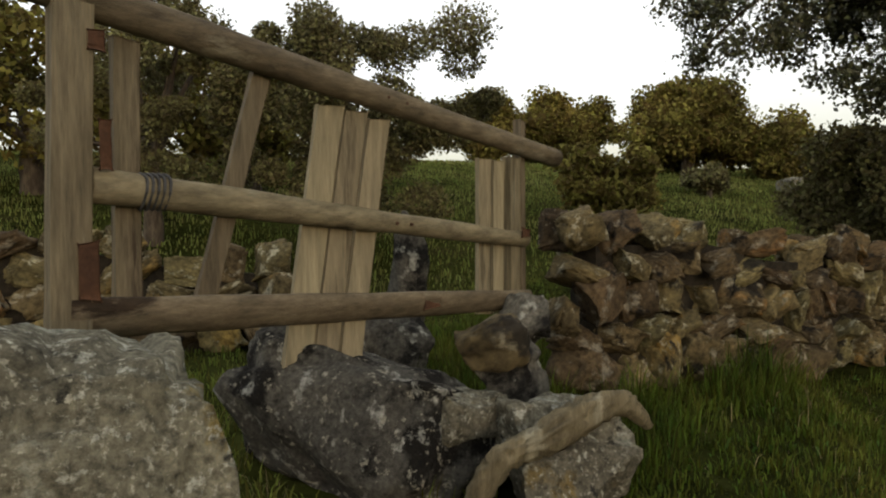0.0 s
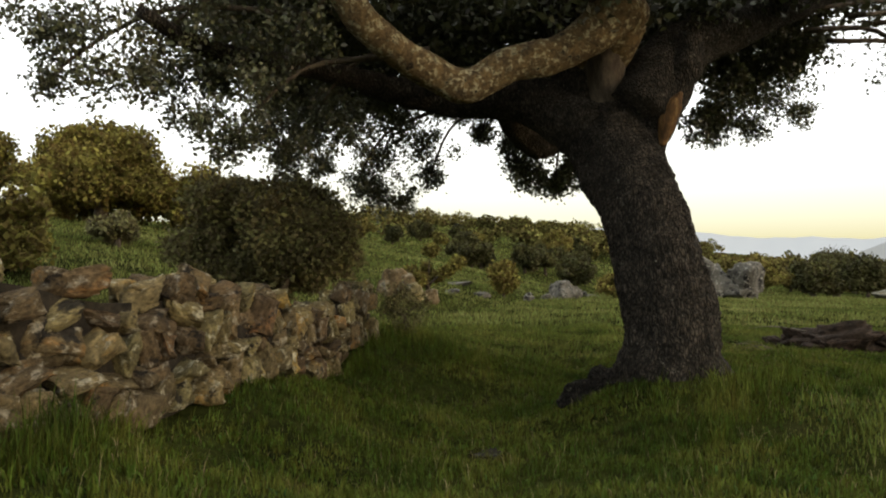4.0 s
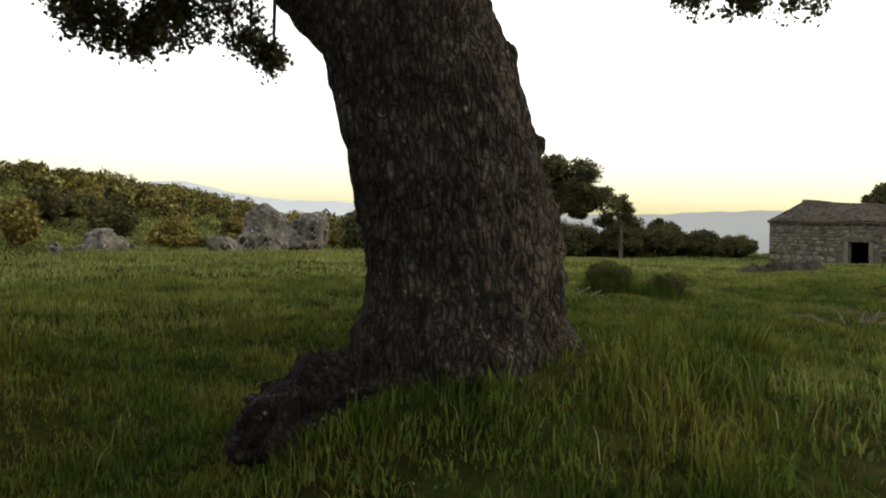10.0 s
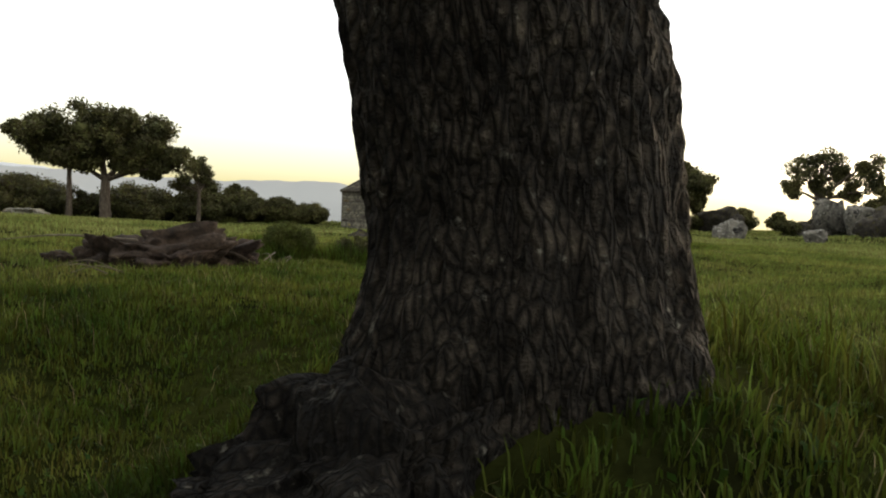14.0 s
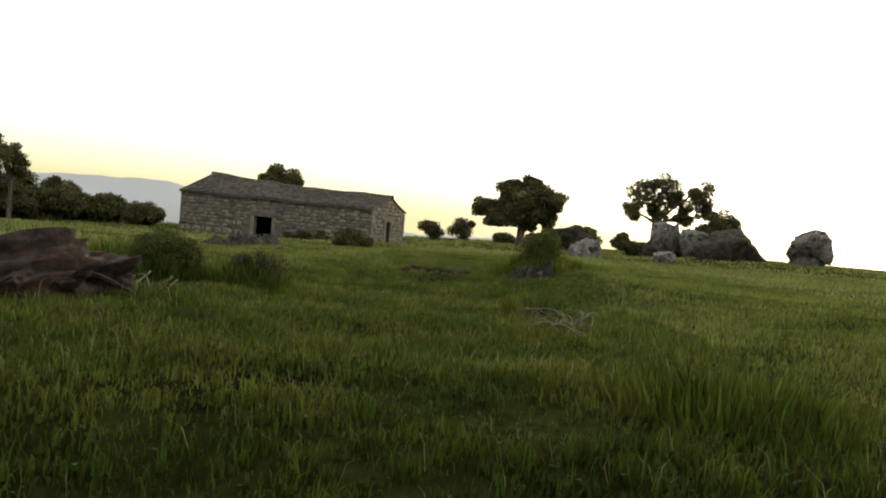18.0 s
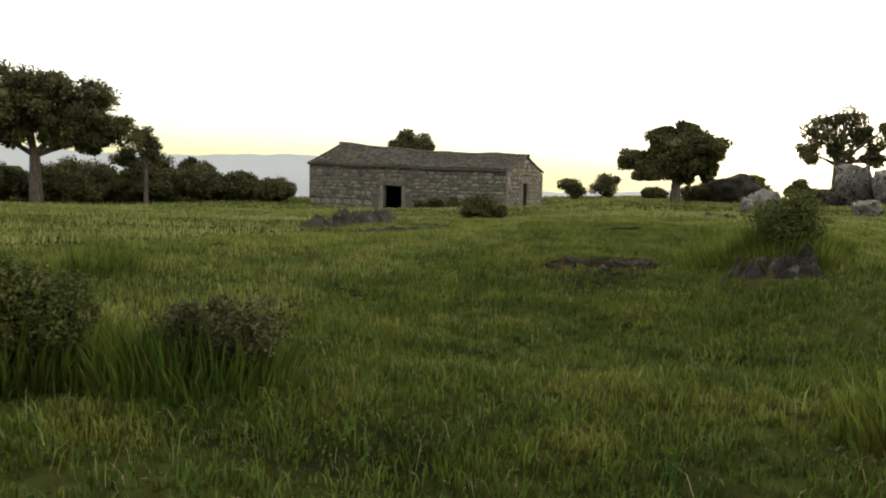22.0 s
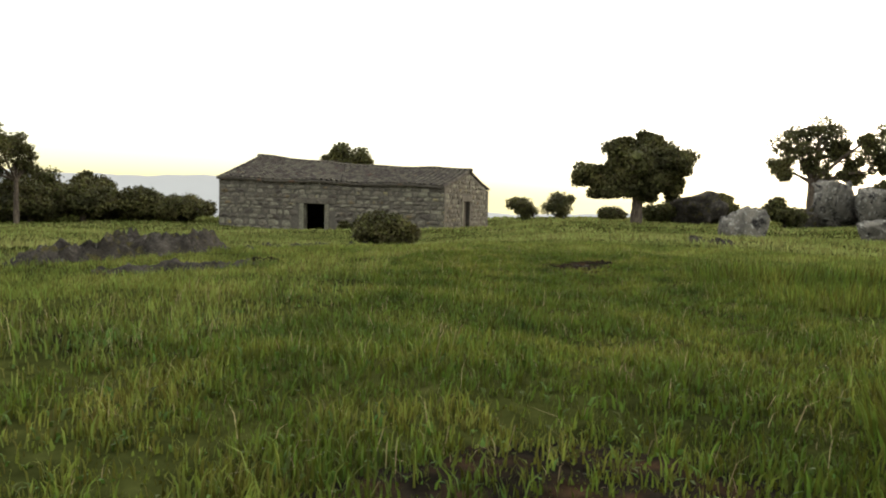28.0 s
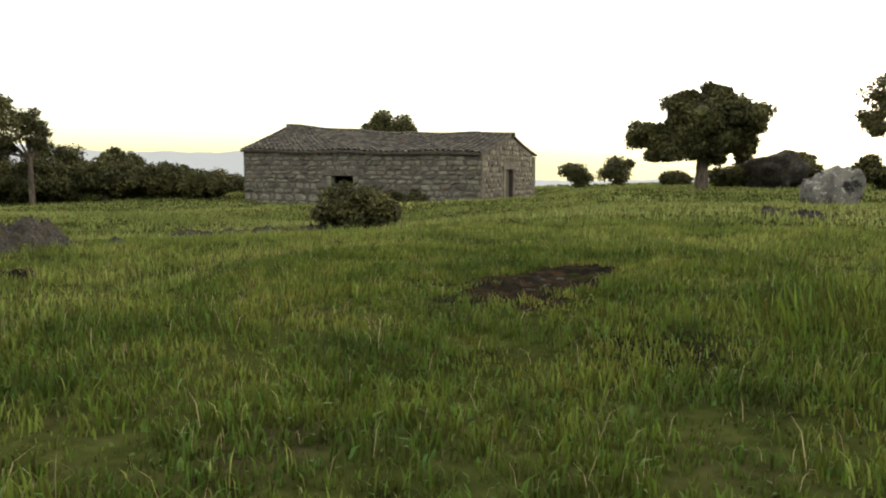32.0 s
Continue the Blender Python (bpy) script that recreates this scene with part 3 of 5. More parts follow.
oak_part("root", [(6.95, 3.0, 0.15), (7.0, 2.8, 0.0), (7.05, 2.6, -0.2)], [0.26, 0.18, 0.07], M_TRUNK, 7, "", 16, 0.15)
oak_part("limb", [(7.5, 4.4, 2.7), (7.5, 4.6, 3.5), (7.35, 4.8, 4.4), (7.2, 5.0, 5.2)], [0.5, 0.42, 0.34, 0.2], M_TRUNK, 10, "", 24, 0.1)
oak_part("limb", [(7.45, 4.45, 3.55), (7.10, 3.87, 4.07), (6.75, 4.06, 3.76), (6.46, 4.32, 3.53), (6.09, 4.66, 3.44), (5.71, 4.95, 3.17), (5.28, 5.13, 3.28), (4.81, 5.15, 3.43), (4.36, 5.15, 3.63), (4.03, 5.16, 3.96), (3.70, 5.16, 4.29)],
         [0.34, 0.28, 0.22, 0.19, 0.185, 0.19, 0.175, 0.165, 0.16, 0.15, 0.14], M_LIMB, 11, "bent limb with ochre lichen", 26, 0.08)
oak_part("limb", [(7.40, 4.30, 2.75), (7.13, 5.27, 3.31), (6.86, 6.07, 3.37), (6.10, 6.55, 3.47), (4.97, 6.71, 3.58), (4.01, 6.63, 3.47), (3.23, 6.38, 3.44), (2.57, 6.04, 3.49)],
         [0.42, 0.30, 0.22, 0.17, 0.13, 0.11, 0.09, 0.05], M_TRUNK, 12, "", 18, 0.1)
oak_part("limb", [(7.45, 3.90, 2.90), (8.15, 3.69, 3.79), (8.68, 3.38, 4.09), (9.40, 3.02, 4.44), (10.31, 2.55, 4.89), (11.18, 1.99, 5.55)], [0.42, 0.36, 0.30, 0.25, 0.2, 0.14], M_TRUNK, 13, "", 18, 0.1)
oak_part("limb", [(7.25, 3.85, 2.15), (7.60, 3.70, 2.83), (7.71, 3.56, 3.19), (7.80, 3.47, 3.47), (7.91, 3.45, 3.84)], [0.22, 0.17, 0.17, 0.19, 0.15], M_TRUNK, 14, "forked limb with torn bark", 20, 0.12)
oak_part("heartwood", [(7.39, 3.56, 2.54), (7.44, 3.52, 2.77), (7.48, 3.46, 2.98), (7.56, 3.40, 3.14)], [0.03, 0.095, 0.085, 0.02], M_HEART, 19, "torn patch of orange heartwood", 16, 0.25)
oak_part("limb", [(7.50, 4.40, 2.70), (8.19, 6.26, 3.67), (8.58, 6.56, 3.36), (8.95, 6.40, 3.05), (9.32, 6.21, 3.16)], [0.36, 0.26, 0.22, 0.19, 0.13], M_TRUNK, 15, "looped drooping branch", 16, 0.1)
oak_part("limb", [(7.5, 4.4, 2.9), (8.2, 5.6, 3.5), (8.9, 7.0, 4.0), (9.4, 8.4, 4.1)], [0.3, 0.2, 0.14, 0.05], M_BARK, 16, "", 12, 0.1)
oak_part("limb", [(7.45, 4.3, 2.9), (7.1, 4.1, 3.9), (6.3, 3.6, 4.7)], [0.3, 0.2, 0.08], M_BARK, 17, "", 12, 0.1)
oak_part("limb", [(7.5, 4.3, 2.9), (8.6, 4.4, 3.9), (10.2, 4.3, 4.3), (11.8, 4.1, 4.1)], [0.28, 0.18, 0.12, 0.04], M_BARK, 18, "", 12, 0.1)

for k, (x, y, z, s) in enumerate([(6.98, 3.12, 1.5, .27), (6.99, 2.97, 1.1, .22)]):
    lump = part("burl", rock_mesh(90 + k, (s, s, s * 1.3), 0.9, 0.3, 4, 0.2), M_TRUNK, None, "", smooth=True)
    lump.matrix_world = pose(x, y, z)
    keep_place(lump, oak)

# drooping foliage at the limbs' ends: centre and radius of each spray
NORTH = [(7.01, 10.59, 4.04, 0.49), (7.14, 10.51, 3.21, 0.26), (7.42, 10.33, 3.55, 0.42), (7.66, 10.17, 3.03, 0.23), (7.69, 10.15, 4.22, 0.47), (8.16, 9.81, 4.03, 0.48), (8.15, 9.81, 2.74, 0.35), (8.46, 9.56, 2.59, 0.36), (8.75, 9.31, 2.36, 0.23), (8.51, 9.52, 3.25, 0.40), (8.80, 9.27, 3.84, 0.45), (9.08, 9.00, 3.36, 0.37), (9.14, 8.94, 2.86, 0.21), (9.34, 8.75, 4.05, 0.33), (9.70, 8.36, 3.99, 0.27), (9.78, 8.27, 3.60, 0.15)]
EAST = [(9.80, 7.60, 3.39, 0.20), (9.95, 7.41, 3.06, 0.33), (10.09, 7.21, 2.73, 0.26), (10.32, 6.88, 2.72, 0.26), (10.41, 6.73, 3.01, 0.21), (9.85, 7.53, 3.90, 0.25), (13.04, 4.84, 5.95, 0.57), (13.19, 4.32, 5.69, 0.66), (13.26, 4.05, 4.98, 0.51), (13.10, 4.63, 4.75, 0.56), (12.95, 5.09, 4.12, 0.40), (13.20, 4.30, 4.15, 0.42), (13.06, 4.76, 3.66, 0.23), (13.28, 3.97, 3.83, 0.18), (12.84, 5.42, 3.61, 0.21), (10.69, 6.00, 2.72, 0.21), (10.56, 6.27, 3.05, 0.25), (10.33, 6.69, 2.89, 0.28), (10.78, 5.78, 2.51, 0.11), (9.78, 7.53, 3.21, 0.24), (9.89, 7.37, 2.77, 0.23), (10.17, 6.96, 2.58, 0.14)]
SOUTH = [(11.54, 2.41, 5.11, 0.34), (11.59, 1.95, 4.79, 0.44), (11.61, 1.65, 4.20, 0.40), (11.62, 1.30, 4.65, 0.57), (11.62, 0.82, 4.40, 0.49), (11.62, 1.06, 3.65, 0.38), (11.62, 1.38, 3.45, 0.27), (11.62, 0.82, 3.22, 0.17), (11.60, 1.81, 3.78, 0.22), (11.51, 2.60, 5.38, 0.31), (11.67, 1.84, 3.79, 0.29), (11.63, 1.37, 3.34, 0.22), (11.52, 0.68, 3.63, 0.37), (11.44, 0.28, 3.25, 0.25), (11.57, 0.95, 3.86, 0.34)]
WEST = [(2.08, 6.66, 2.99, 0.23), (2.29, 6.58, 3.41, 0.31), (2.65, 6.44, 2.98, 0.26), (2.91, 6.32, 3.43, 0.37), (3.23, 6.16, 3.69, 0.33), (3.23, 6.16, 2.62, 0.24), (3.46, 6.03, 2.44, 0.19), (3.60, 5.95, 3.06, 0.33), (1.91, 6.71, 3.40, 0.22), (3.96, 5.71, 3.53, 0.39), (4.60, 7.21, 2.86, 0.30), (4.87, 7.03, 2.60, 0.27), (5.09, 6.87, 3.08, 0.38), (5.41, 6.62, 2.95, 0.34)]

CANOPY = [(5.92, 8.91, 4.37, 0.46), (6.39, 8.61, 4.27, 0.48), (6.87, 8.28, 4.56, 0.53), (7.40, 7.84, 4.44, 0.54), (6.50, 8.54, 3.89, 0.38), (7.21, 8.00, 3.86, 0.40), (6.07, 8.81, 3.82, 0.37), (7.78, 7.48, 4.13, 0.31), (4.98, 7.67, 4.50, 0.58), (5.68, 7.17, 4.47, 0.59), (6.35, 6.59, 4.57, 0.59), (6.92, 6.01, 4.56, 0.52), (7.34, 5.49, 4.53, 0.52), (6.76, 6.17, 4.11, 0.37), (4.63, 7.90, 4.04, 0.50), (4.10, 8.19, 3.63, 0.42), (10.28, 4.21, 4.60, 0.46), (10.49, 3.71, 4.78, 0.49), (10.63, 3.30, 4.23, 0.40), (10.40, 3.94, 3.90, 0.41), (10.27, 4.24, 3.35, 0.29)]


def spray(name, group_of, seed, twigs=24, leaves=46, size=0.038):
    """Sprays of hanging twigs with leaves strung along them, so that the outline stays ragged and lets the sky through."""
    rng = np.random.default_rng(seed)
    out = []
    for x, y, z, r in group_of:
        m = int(twigs * np.clip(r / 0.4, 0.6, 1.6))
        start = np.array([x, y, z + 0.1 * r]) + rng.normal(size=(m, 3)) * np.array([0.52, 0.52, 0.42]) * r
        way = rng.normal(size=(m, 3)) * np.array([0.7, 0.7, 0.45]) + np.array([0, 0, -0.55])
        way /= np.linalg.norm(way, axis=1, keepdims=True)
        reach = r * (0.35 + 0.5 * rng.random(m))
        u = rng.random((m, leaves)) ** 0.8
        p = start[:, None] + way[:, None] * (u * reach[:, None])[..., None] + rng.normal(size=(m, leaves, 3)) * (0.05 + 0.05 * r)
        p[..., 2] -= 0.12 * r * u ** 2
        p = p.reshape(-1, 3)
        k = len(p)
        a = rng.normal(size=(k, 3)) + np.array([0, 0, -0.5])
        a /= np.linalg.norm(a, axis=1, keepdims=True)
        b = np.cross(a, rng.normal(size=(k, 3)))
        b /= np.linalg.norm(b, axis=1, keepdims=True)
        w = (size * (0.6 + 0.8 * rng.random(k)))[:, None]
        bend = np.cross(a, b) * w * 0.25
        out.append(np.stack([p - a * w * 0.8, p + b * w / 2 + bend, p + a * w * 0.8, p - b * w / 2 + bend], 1))
    return keep_place(quads(name, np.concatenate(out), 4, M_LEAF), oak)


spray("foliage", NORTH, 1, 30)
spray("foliage", EAST, 2, 28)
spray("foliage", SOUTH, 3, 26)
spray("foliage", WEST, 4, 30, 46, 0.032)
spray("foliage", CANOPY, 5, 34, 60, 0.045)
top_c, top_r = lobes((7.0, 4.9, 4.95), (5.4, 5.4, 0.9), 190, 0.8, 31)
keep_place(quads("crown", leaf_quads(top_c, top_r, [560] * 190, 0.06, 0.1, 0, 32, 0.7), 4, M_LEAF), oak)
for k, (px_, py_, pz_, pr_) in enumerate(NORTH[::3] + EAST[::3] + SOUTH[::2] + WEST[::3]):
    hub = Vector((7.4, 4.3, 3.6)).lerp(Vector((px_, py_, pz_ + 0.9)), 0.6)
    oak_part("twig", [tuple(hub), tuple(hub.lerp(Vector((px_, py_, pz_ + 0.6)), 0.6)), (px_, py_, pz_), (px_ + 0.1, py_, pz_ - pr_ * 0.8)], [0.035, 0.025, 0.014, 0.005], M_BARK, 40 + k, "", 6, 0, 4)

# ---- the gate ----
GATE_A, GATE_B = Vector((-2.02, 1.9, 0)), Vector((-0.34, 3.34, 0))
gate = thing("farm_gate", (-2.02, 1.9, 0.3), "weathered three-rail wooden farm gate with pale nailed boards", "gate")
GU = (GATE_B - GATE_A).normalized()
GN = Vector((GU.y, -GU.x, 0))


def gp(s, z, out=0.0):
    """A point of the gate: s along it (0 at the hinge post, 1 at the latch), height, and offset towards the walker."""
    p = GATE_A.lerp(GATE_B, s) + GN * out
    return (p.x, p.y, z)


def rail(s0, z0, s1, z1, r0, r1, seed, flat=1.0, out=0.0, sag=0.0):
    zs = [z0 + (z1 - z0) * k / 4 + sag * math.sin(k / 4 * math.pi) for k in range(5)]
    ob = part("rail", tube([gp(s0 + (s1 - s0) * k / 4, zs[k], out) for k in range(5)], [r0, (r0 + r1) / 2, r1], 12, 6, 0.05, seed, 0.03, flat=flat), M_TIMBER, None, smooth=True)
    return keep_place(ob, gate)


def plank(name, s, z0, z1, width, material, out=0.0, thick=0.025, lean=0.0, label="", taper=0.0):
    """An upright sawn board of the gate, with worn corners; lean shifts its top along the gate."""
    bm = bmesh.new()
    bmesh.ops.create_cube(bm, size=1)
    bmesh.ops.subdivide_edges(bm, edges=[e for e in bm.edges if abs(e.verts[0].co.z - e.verts[1].co.z) > 0.5], cuts=6)
    h = z1 - z0
    length = (GATE_B - GATE_A).length
    for v in bm.verts:
        f = v.co.z + 0.5
        jag = 0.012 * noise.noise(Vector((v.co.x * 3, s * 40, round(f) * 9)))
        w = width * (1 - taper * f) + 0.004 * noise.noise(Vector((v.co.x, f * 6, s * 30)))
        p = GATE_A.lerp(GATE_B, s + lean * f / length) + GU * v.co.x * w + GN * (out + v.co.y * thick)
        v.co = Vector((p.x, p.y, z0 + h * f + jag))
    bmesh.ops.bevel(bm, geom=[e for e in bm.edges if e.calc_face_angle(0) > 1], offset=0.004, segments=1, affect="EDGES")
    ob = part(name, bm, material, None, label)
    return keep_place(ob, gate)


rail(-0.163, 2.071, 1.123, 1.635, 0.067, 0.048, 61)
rail(0.014, 1.424, 1.000, 1.195, 0.060, 0.038, 62)
rail(-0.023, 1.000, 1.000, 0.880, 0.045, 0.034, 63, 1.85)
plank("post", -0.023, 0.950, 1.986, 0.120, M_POST, 0.02, 0.07, 0.034, "grey upright gate post")
plank("post", 0.075, 1.030, 1.913, 0.088, M_POST, -0.06, 0.04, 0.011, "grey upright board behind the post")
plank("brace", 0.197, 1.013, 1.884, 0.079, M_POST, -0.05, 0.03, 0.256, "leaning brace")
plank("board", 0.373, 0.723, 1.776, 0.132, M_BOARD, -0.05, 0.022, 0.182)
plank("board", 0.434, 0.719, 1.764, 0.119, M_BOARD, -0.05, 0.022, 0.178)
plank("board", 0.493, 0.715, 1.742, 0.116, M_BOARD, -0.05, 0.022, 0.173)
plank("board", 0.876, 0.826, 1.609, 0.093, M_BOARD, -0.05, 0.022, 0.008)
plank("board", 0.924, 0.831, 1.605, 0.084, M_BOARD, -0.05, 0.022, 0.008)
plank("post", 0.972, 0.797, 1.622, 0.082, M_POST, -0.04, 0.06, 0.000, "grey latch post")
plank("post", 1.008, 0.801, 1.819, 0.037, M_POST, -0.05, 0.05, 0.000)
for s, z, w, h, o in [(0.02, 1.87, 0.05, 0.056, 0.06), (0.029, 1.548, 0.037, 0.149, 0.06), (0.002, 1.151, 0.062, 0.174, 0.06), (0.976, 1.235, 0.06, 0.04, 0.05), (0.674, 0.922, 0.097, 0.032, 0.045), (0.944, 0.854, 0.061, 0.03, 0.045)]:
    plank("iron_plate", s, z - h / 2, z + h / 2, w, M_RUST, o, 0.008, 0, "rusty iron plate")
for k in range(5):
    c = Vector(gp(0.087 + 0.009 * k, 1.404, 0))
    ring = [tuple(c + Vector((GN.x * math.cos(a) * 0.056 + GU.x * 0.01 * math.sin(2 * a), GN.y * math.cos(a) * 0.056, math.sin(a) * 0.06))) for a in [i * math.pi / 4 for i in range(9)]]
    keep_place(part("wire", tube(ring, [0.006, 0.006], 5, 3, 0), M_WIRE, None, "dark wire lashing"), gate)
for s, z in [(0.56, 1.826), (0.608, 1.81), (0.58, 1.289), (0.618, 1.284), (0.099, 1.978), (0.248, 1.928)]:
    bm = bmesh.new()
    bmesh.ops.create_cone(bm, cap_ends=True, segments=7, radius1=0.008, radius2=0.006, depth=0.012)
    ob = part("nail", bm, M_RUST, None)
    ob.matrix_world = Matrix.Translation(gp(s, z, 0.05)) @ GN.to_track_quat("Z", "Y").to_matrix().to_4x4()
    keep_place(ob, gate)

# gnarled root lying over the stones
log = part("dead_root", tube([(-0.80, 1.98, 0.12), (-0.76, 2.0, 0.32), (-0.66, 2.0, 0.47), (-0.52, 2.02, 0.53), (-0.36, 2.06, 0.60), (-0.20, 2.14, 0.62), (-0.06, 2.24, 0.50)], [0.02, 0.035, 0.05, 0.055, 0.05, 0.04, 0.012], 26, 12, 0.55, 5, 0.9, flat=0.55), M_POST, smooth=True)
tagged(log, "gnarled grey dead root lying over granite stones", "root")

# ---- dry stone wall ----
STONES = []
for k in range(14):
    me = bpy.data.meshes.new("stone")
    bm = rock_mesh(200 + k, (1, 1, 1), 0.42, 0.3, 4, 0.3)
    bm.to_mesh(me)
    bm.free()
    me.materials.append(M_STONE)
    me.polygons.foreach_set("use_smooth", [True] * len(me.polygons))
    STONES.append(me)


def dry_wall(name, a, b, heights, seed, label, thick=0.5, course=0.19, wide=0.27, bend=0.0):
    """A mortarless field-stone wall from a to b; heights: its top above the ground along the way."""
    rng = random.Random(seed)
    a, b = Vector((*a, 0)), Vector((*b, 0))
    root = thing(name, (a.x, a.y, gz(a.x, a.y)), label, "wall", kind="structure")
    u = (b - a).normalized()
    nrm = Vector((u.y, -u.x, 0))
    length = (b - a).length

    def spot(s):
        return a + u * s + nrm * bend * math.sin(math.pi * s / length)

    def top(s):
        k = s / length * (len(heights) - 1)
        j = min(int(k), len(heights) - 2)
        return heights[j] + (heights[j + 1] - heights[j]) * (k - j)

    # core behind the stones; shade of the gaps is put into its near-black colour
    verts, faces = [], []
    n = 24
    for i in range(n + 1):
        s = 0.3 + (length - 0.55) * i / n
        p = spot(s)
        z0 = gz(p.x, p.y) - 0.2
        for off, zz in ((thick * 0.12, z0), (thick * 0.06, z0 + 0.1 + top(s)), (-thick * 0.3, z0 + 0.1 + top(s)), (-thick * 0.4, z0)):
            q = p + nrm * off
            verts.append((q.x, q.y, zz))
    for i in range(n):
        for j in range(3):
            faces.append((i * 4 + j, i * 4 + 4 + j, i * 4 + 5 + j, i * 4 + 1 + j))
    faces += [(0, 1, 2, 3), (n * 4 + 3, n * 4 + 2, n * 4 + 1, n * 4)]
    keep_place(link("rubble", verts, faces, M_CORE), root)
    made = 0
    z = 0.0
    row = 0
    while z < max(heights) + 0.05:
        ch = course * rng.uniform(0.8, 1.3) * (1.15 if row == 0 else 1)
        s = rng.uniform(-0.1, 0.05)
        while s < length:
            w = wide * rng.uniform(0.6, 1.6)
            mid = s + w / 2
            t = top(max(0, min(length, mid)))
            if z + ch * 0.35 < t + rng.uniform(-0.06, 0.08) and mid < length + 0.1:
                p = spot(mid)
                ob = new("stone", rng.choice(STONES))
                hh = ch * rng.uniform(0.95, 1.5)
                face = thick * 0.5 - (z / max(heights)) * 0.09 + rng.uniform(-0.05, 0.045)
                dep = rng.uniform(0.26, 0.42)
                q = p + nrm * (face - dep / 2)
                flip = rng.choice((0, 180))
                ob.matrix_world = pose(q.x, q.y, gz(p.x, p.y) - 0.03 + z + hh / 2, rng.uniform(-9, 9), rng.uniform(-24, 24), math.degrees(math.atan2(u.y, u.x)) + rng.uniform(-12, 12) + flip) @ Matrix.Diagonal((w * 1.17, dep, hh * 1.12, 1))
                keep_place(ob, root)
                made += 1
                if z + ch > t - 0.12 and rng.random() < 0.8:
                    back = new("stone", rng.choice(STONES))
                    q = p - nrm * (thick * 0.28)
                    back.matrix_world = pose(q.x, q.y, gz(p.x, p.y) - 0.02 + z + hh / 2, 0, rng.uniform(-9, 9), rng.uniform(0, 360)) @ Matrix.Diagonal((w, 0.26, hh, 1))
                    keep_place(back, root)
            s += w * 0.97
        z += ch
        row += 1
    return root


dry_wall("wall_dry_stone", (-0.18, 3.42), (6.25, 7.48), (0.93, 0.92, 0.9, 0.93, 0.86, 0.82, 0.8, 0.74, 0.72, 0.68), 5, "dry stone wall of ochre lichened granite fieldstones", bend=0.1)
dry_wall("wall_dry_stone_back", (-5.44, 4.7), (-1.94, 5.9), (1.0, 0.9, 1.0, 0.8, 0.7), 6, "low dry stone wall behind a wooden gate", wide=0.34, course=0.24)

# ---- trees and bushes behind the wall ----
tree("olive_tree", (-1.64, 11.40), 1.4, 0.14, (0.2, 0, 2.5, 2.5, 2.0, 2.5), 71, "grey-green wild olive tree with feathery foliage behind a gate", leaf=0.038, count=70, per=1000, lobe=0.40, material=M_OLIVE, core=False)
tree("olive_tree", (-4.94, 11.90), 1.4, 0.14, (0, 0, 2.3, 2.2, 2.0, 2.1), 88, "dark grey-green wild olive tree behind a gate", leaf=0.038, count=36, per=950, lobe=0.40, material=M_OLIVE, core=False)
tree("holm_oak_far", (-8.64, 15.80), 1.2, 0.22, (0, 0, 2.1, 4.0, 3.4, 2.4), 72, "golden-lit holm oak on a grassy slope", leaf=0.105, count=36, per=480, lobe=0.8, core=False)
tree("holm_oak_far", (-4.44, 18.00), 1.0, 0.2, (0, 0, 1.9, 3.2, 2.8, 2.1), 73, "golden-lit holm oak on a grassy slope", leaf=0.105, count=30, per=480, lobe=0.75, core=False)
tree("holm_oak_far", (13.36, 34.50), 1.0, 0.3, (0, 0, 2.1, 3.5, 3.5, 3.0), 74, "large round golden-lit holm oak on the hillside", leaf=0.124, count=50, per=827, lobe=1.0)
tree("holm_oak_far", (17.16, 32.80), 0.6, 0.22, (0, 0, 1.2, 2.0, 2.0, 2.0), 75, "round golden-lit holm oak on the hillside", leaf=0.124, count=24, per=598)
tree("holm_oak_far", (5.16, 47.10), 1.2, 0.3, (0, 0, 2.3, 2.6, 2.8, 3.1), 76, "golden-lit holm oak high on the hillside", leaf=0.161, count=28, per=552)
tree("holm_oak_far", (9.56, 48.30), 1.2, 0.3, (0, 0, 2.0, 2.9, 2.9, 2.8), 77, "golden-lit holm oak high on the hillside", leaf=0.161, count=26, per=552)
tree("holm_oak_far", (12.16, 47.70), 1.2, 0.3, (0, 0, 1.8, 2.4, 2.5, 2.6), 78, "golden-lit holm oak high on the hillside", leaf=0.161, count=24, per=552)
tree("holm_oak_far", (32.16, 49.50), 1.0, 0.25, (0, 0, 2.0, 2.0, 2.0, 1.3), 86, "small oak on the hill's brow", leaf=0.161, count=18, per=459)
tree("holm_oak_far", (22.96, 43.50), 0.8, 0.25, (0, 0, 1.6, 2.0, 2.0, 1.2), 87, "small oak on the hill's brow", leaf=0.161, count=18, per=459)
tree("dark_bush", (6.05, 9.35), 0.4, 0.12, (0, 0, 1.3, 1.55, 1.4, 1.25), 79, "dense dark green bush behind a stone wall", "bush", leaf=0.045, count=75, per=1100, lobe=0.40, material=M_OLIVE)
tree("wild_bush", (4.16, 17.00), 0.4, 0.1, (0, 0, 0.9, 1.8, 1.5, 1.0), 80, "yellowish broom bush on the slope behind a wall", "bush", leaf=0.09, count=26, per=416, lobe=0.5, core=False)
tree("wild_bush", (9.56, 23.50), 0.3, 0.1, (0, 0, 0.6, 0.9, 0.9, 0.7), 81, "small grey-green bush on the slope", "bush", leaf=0.085, count=14, per=416, lobe=0.35, material=M_OLIVE)
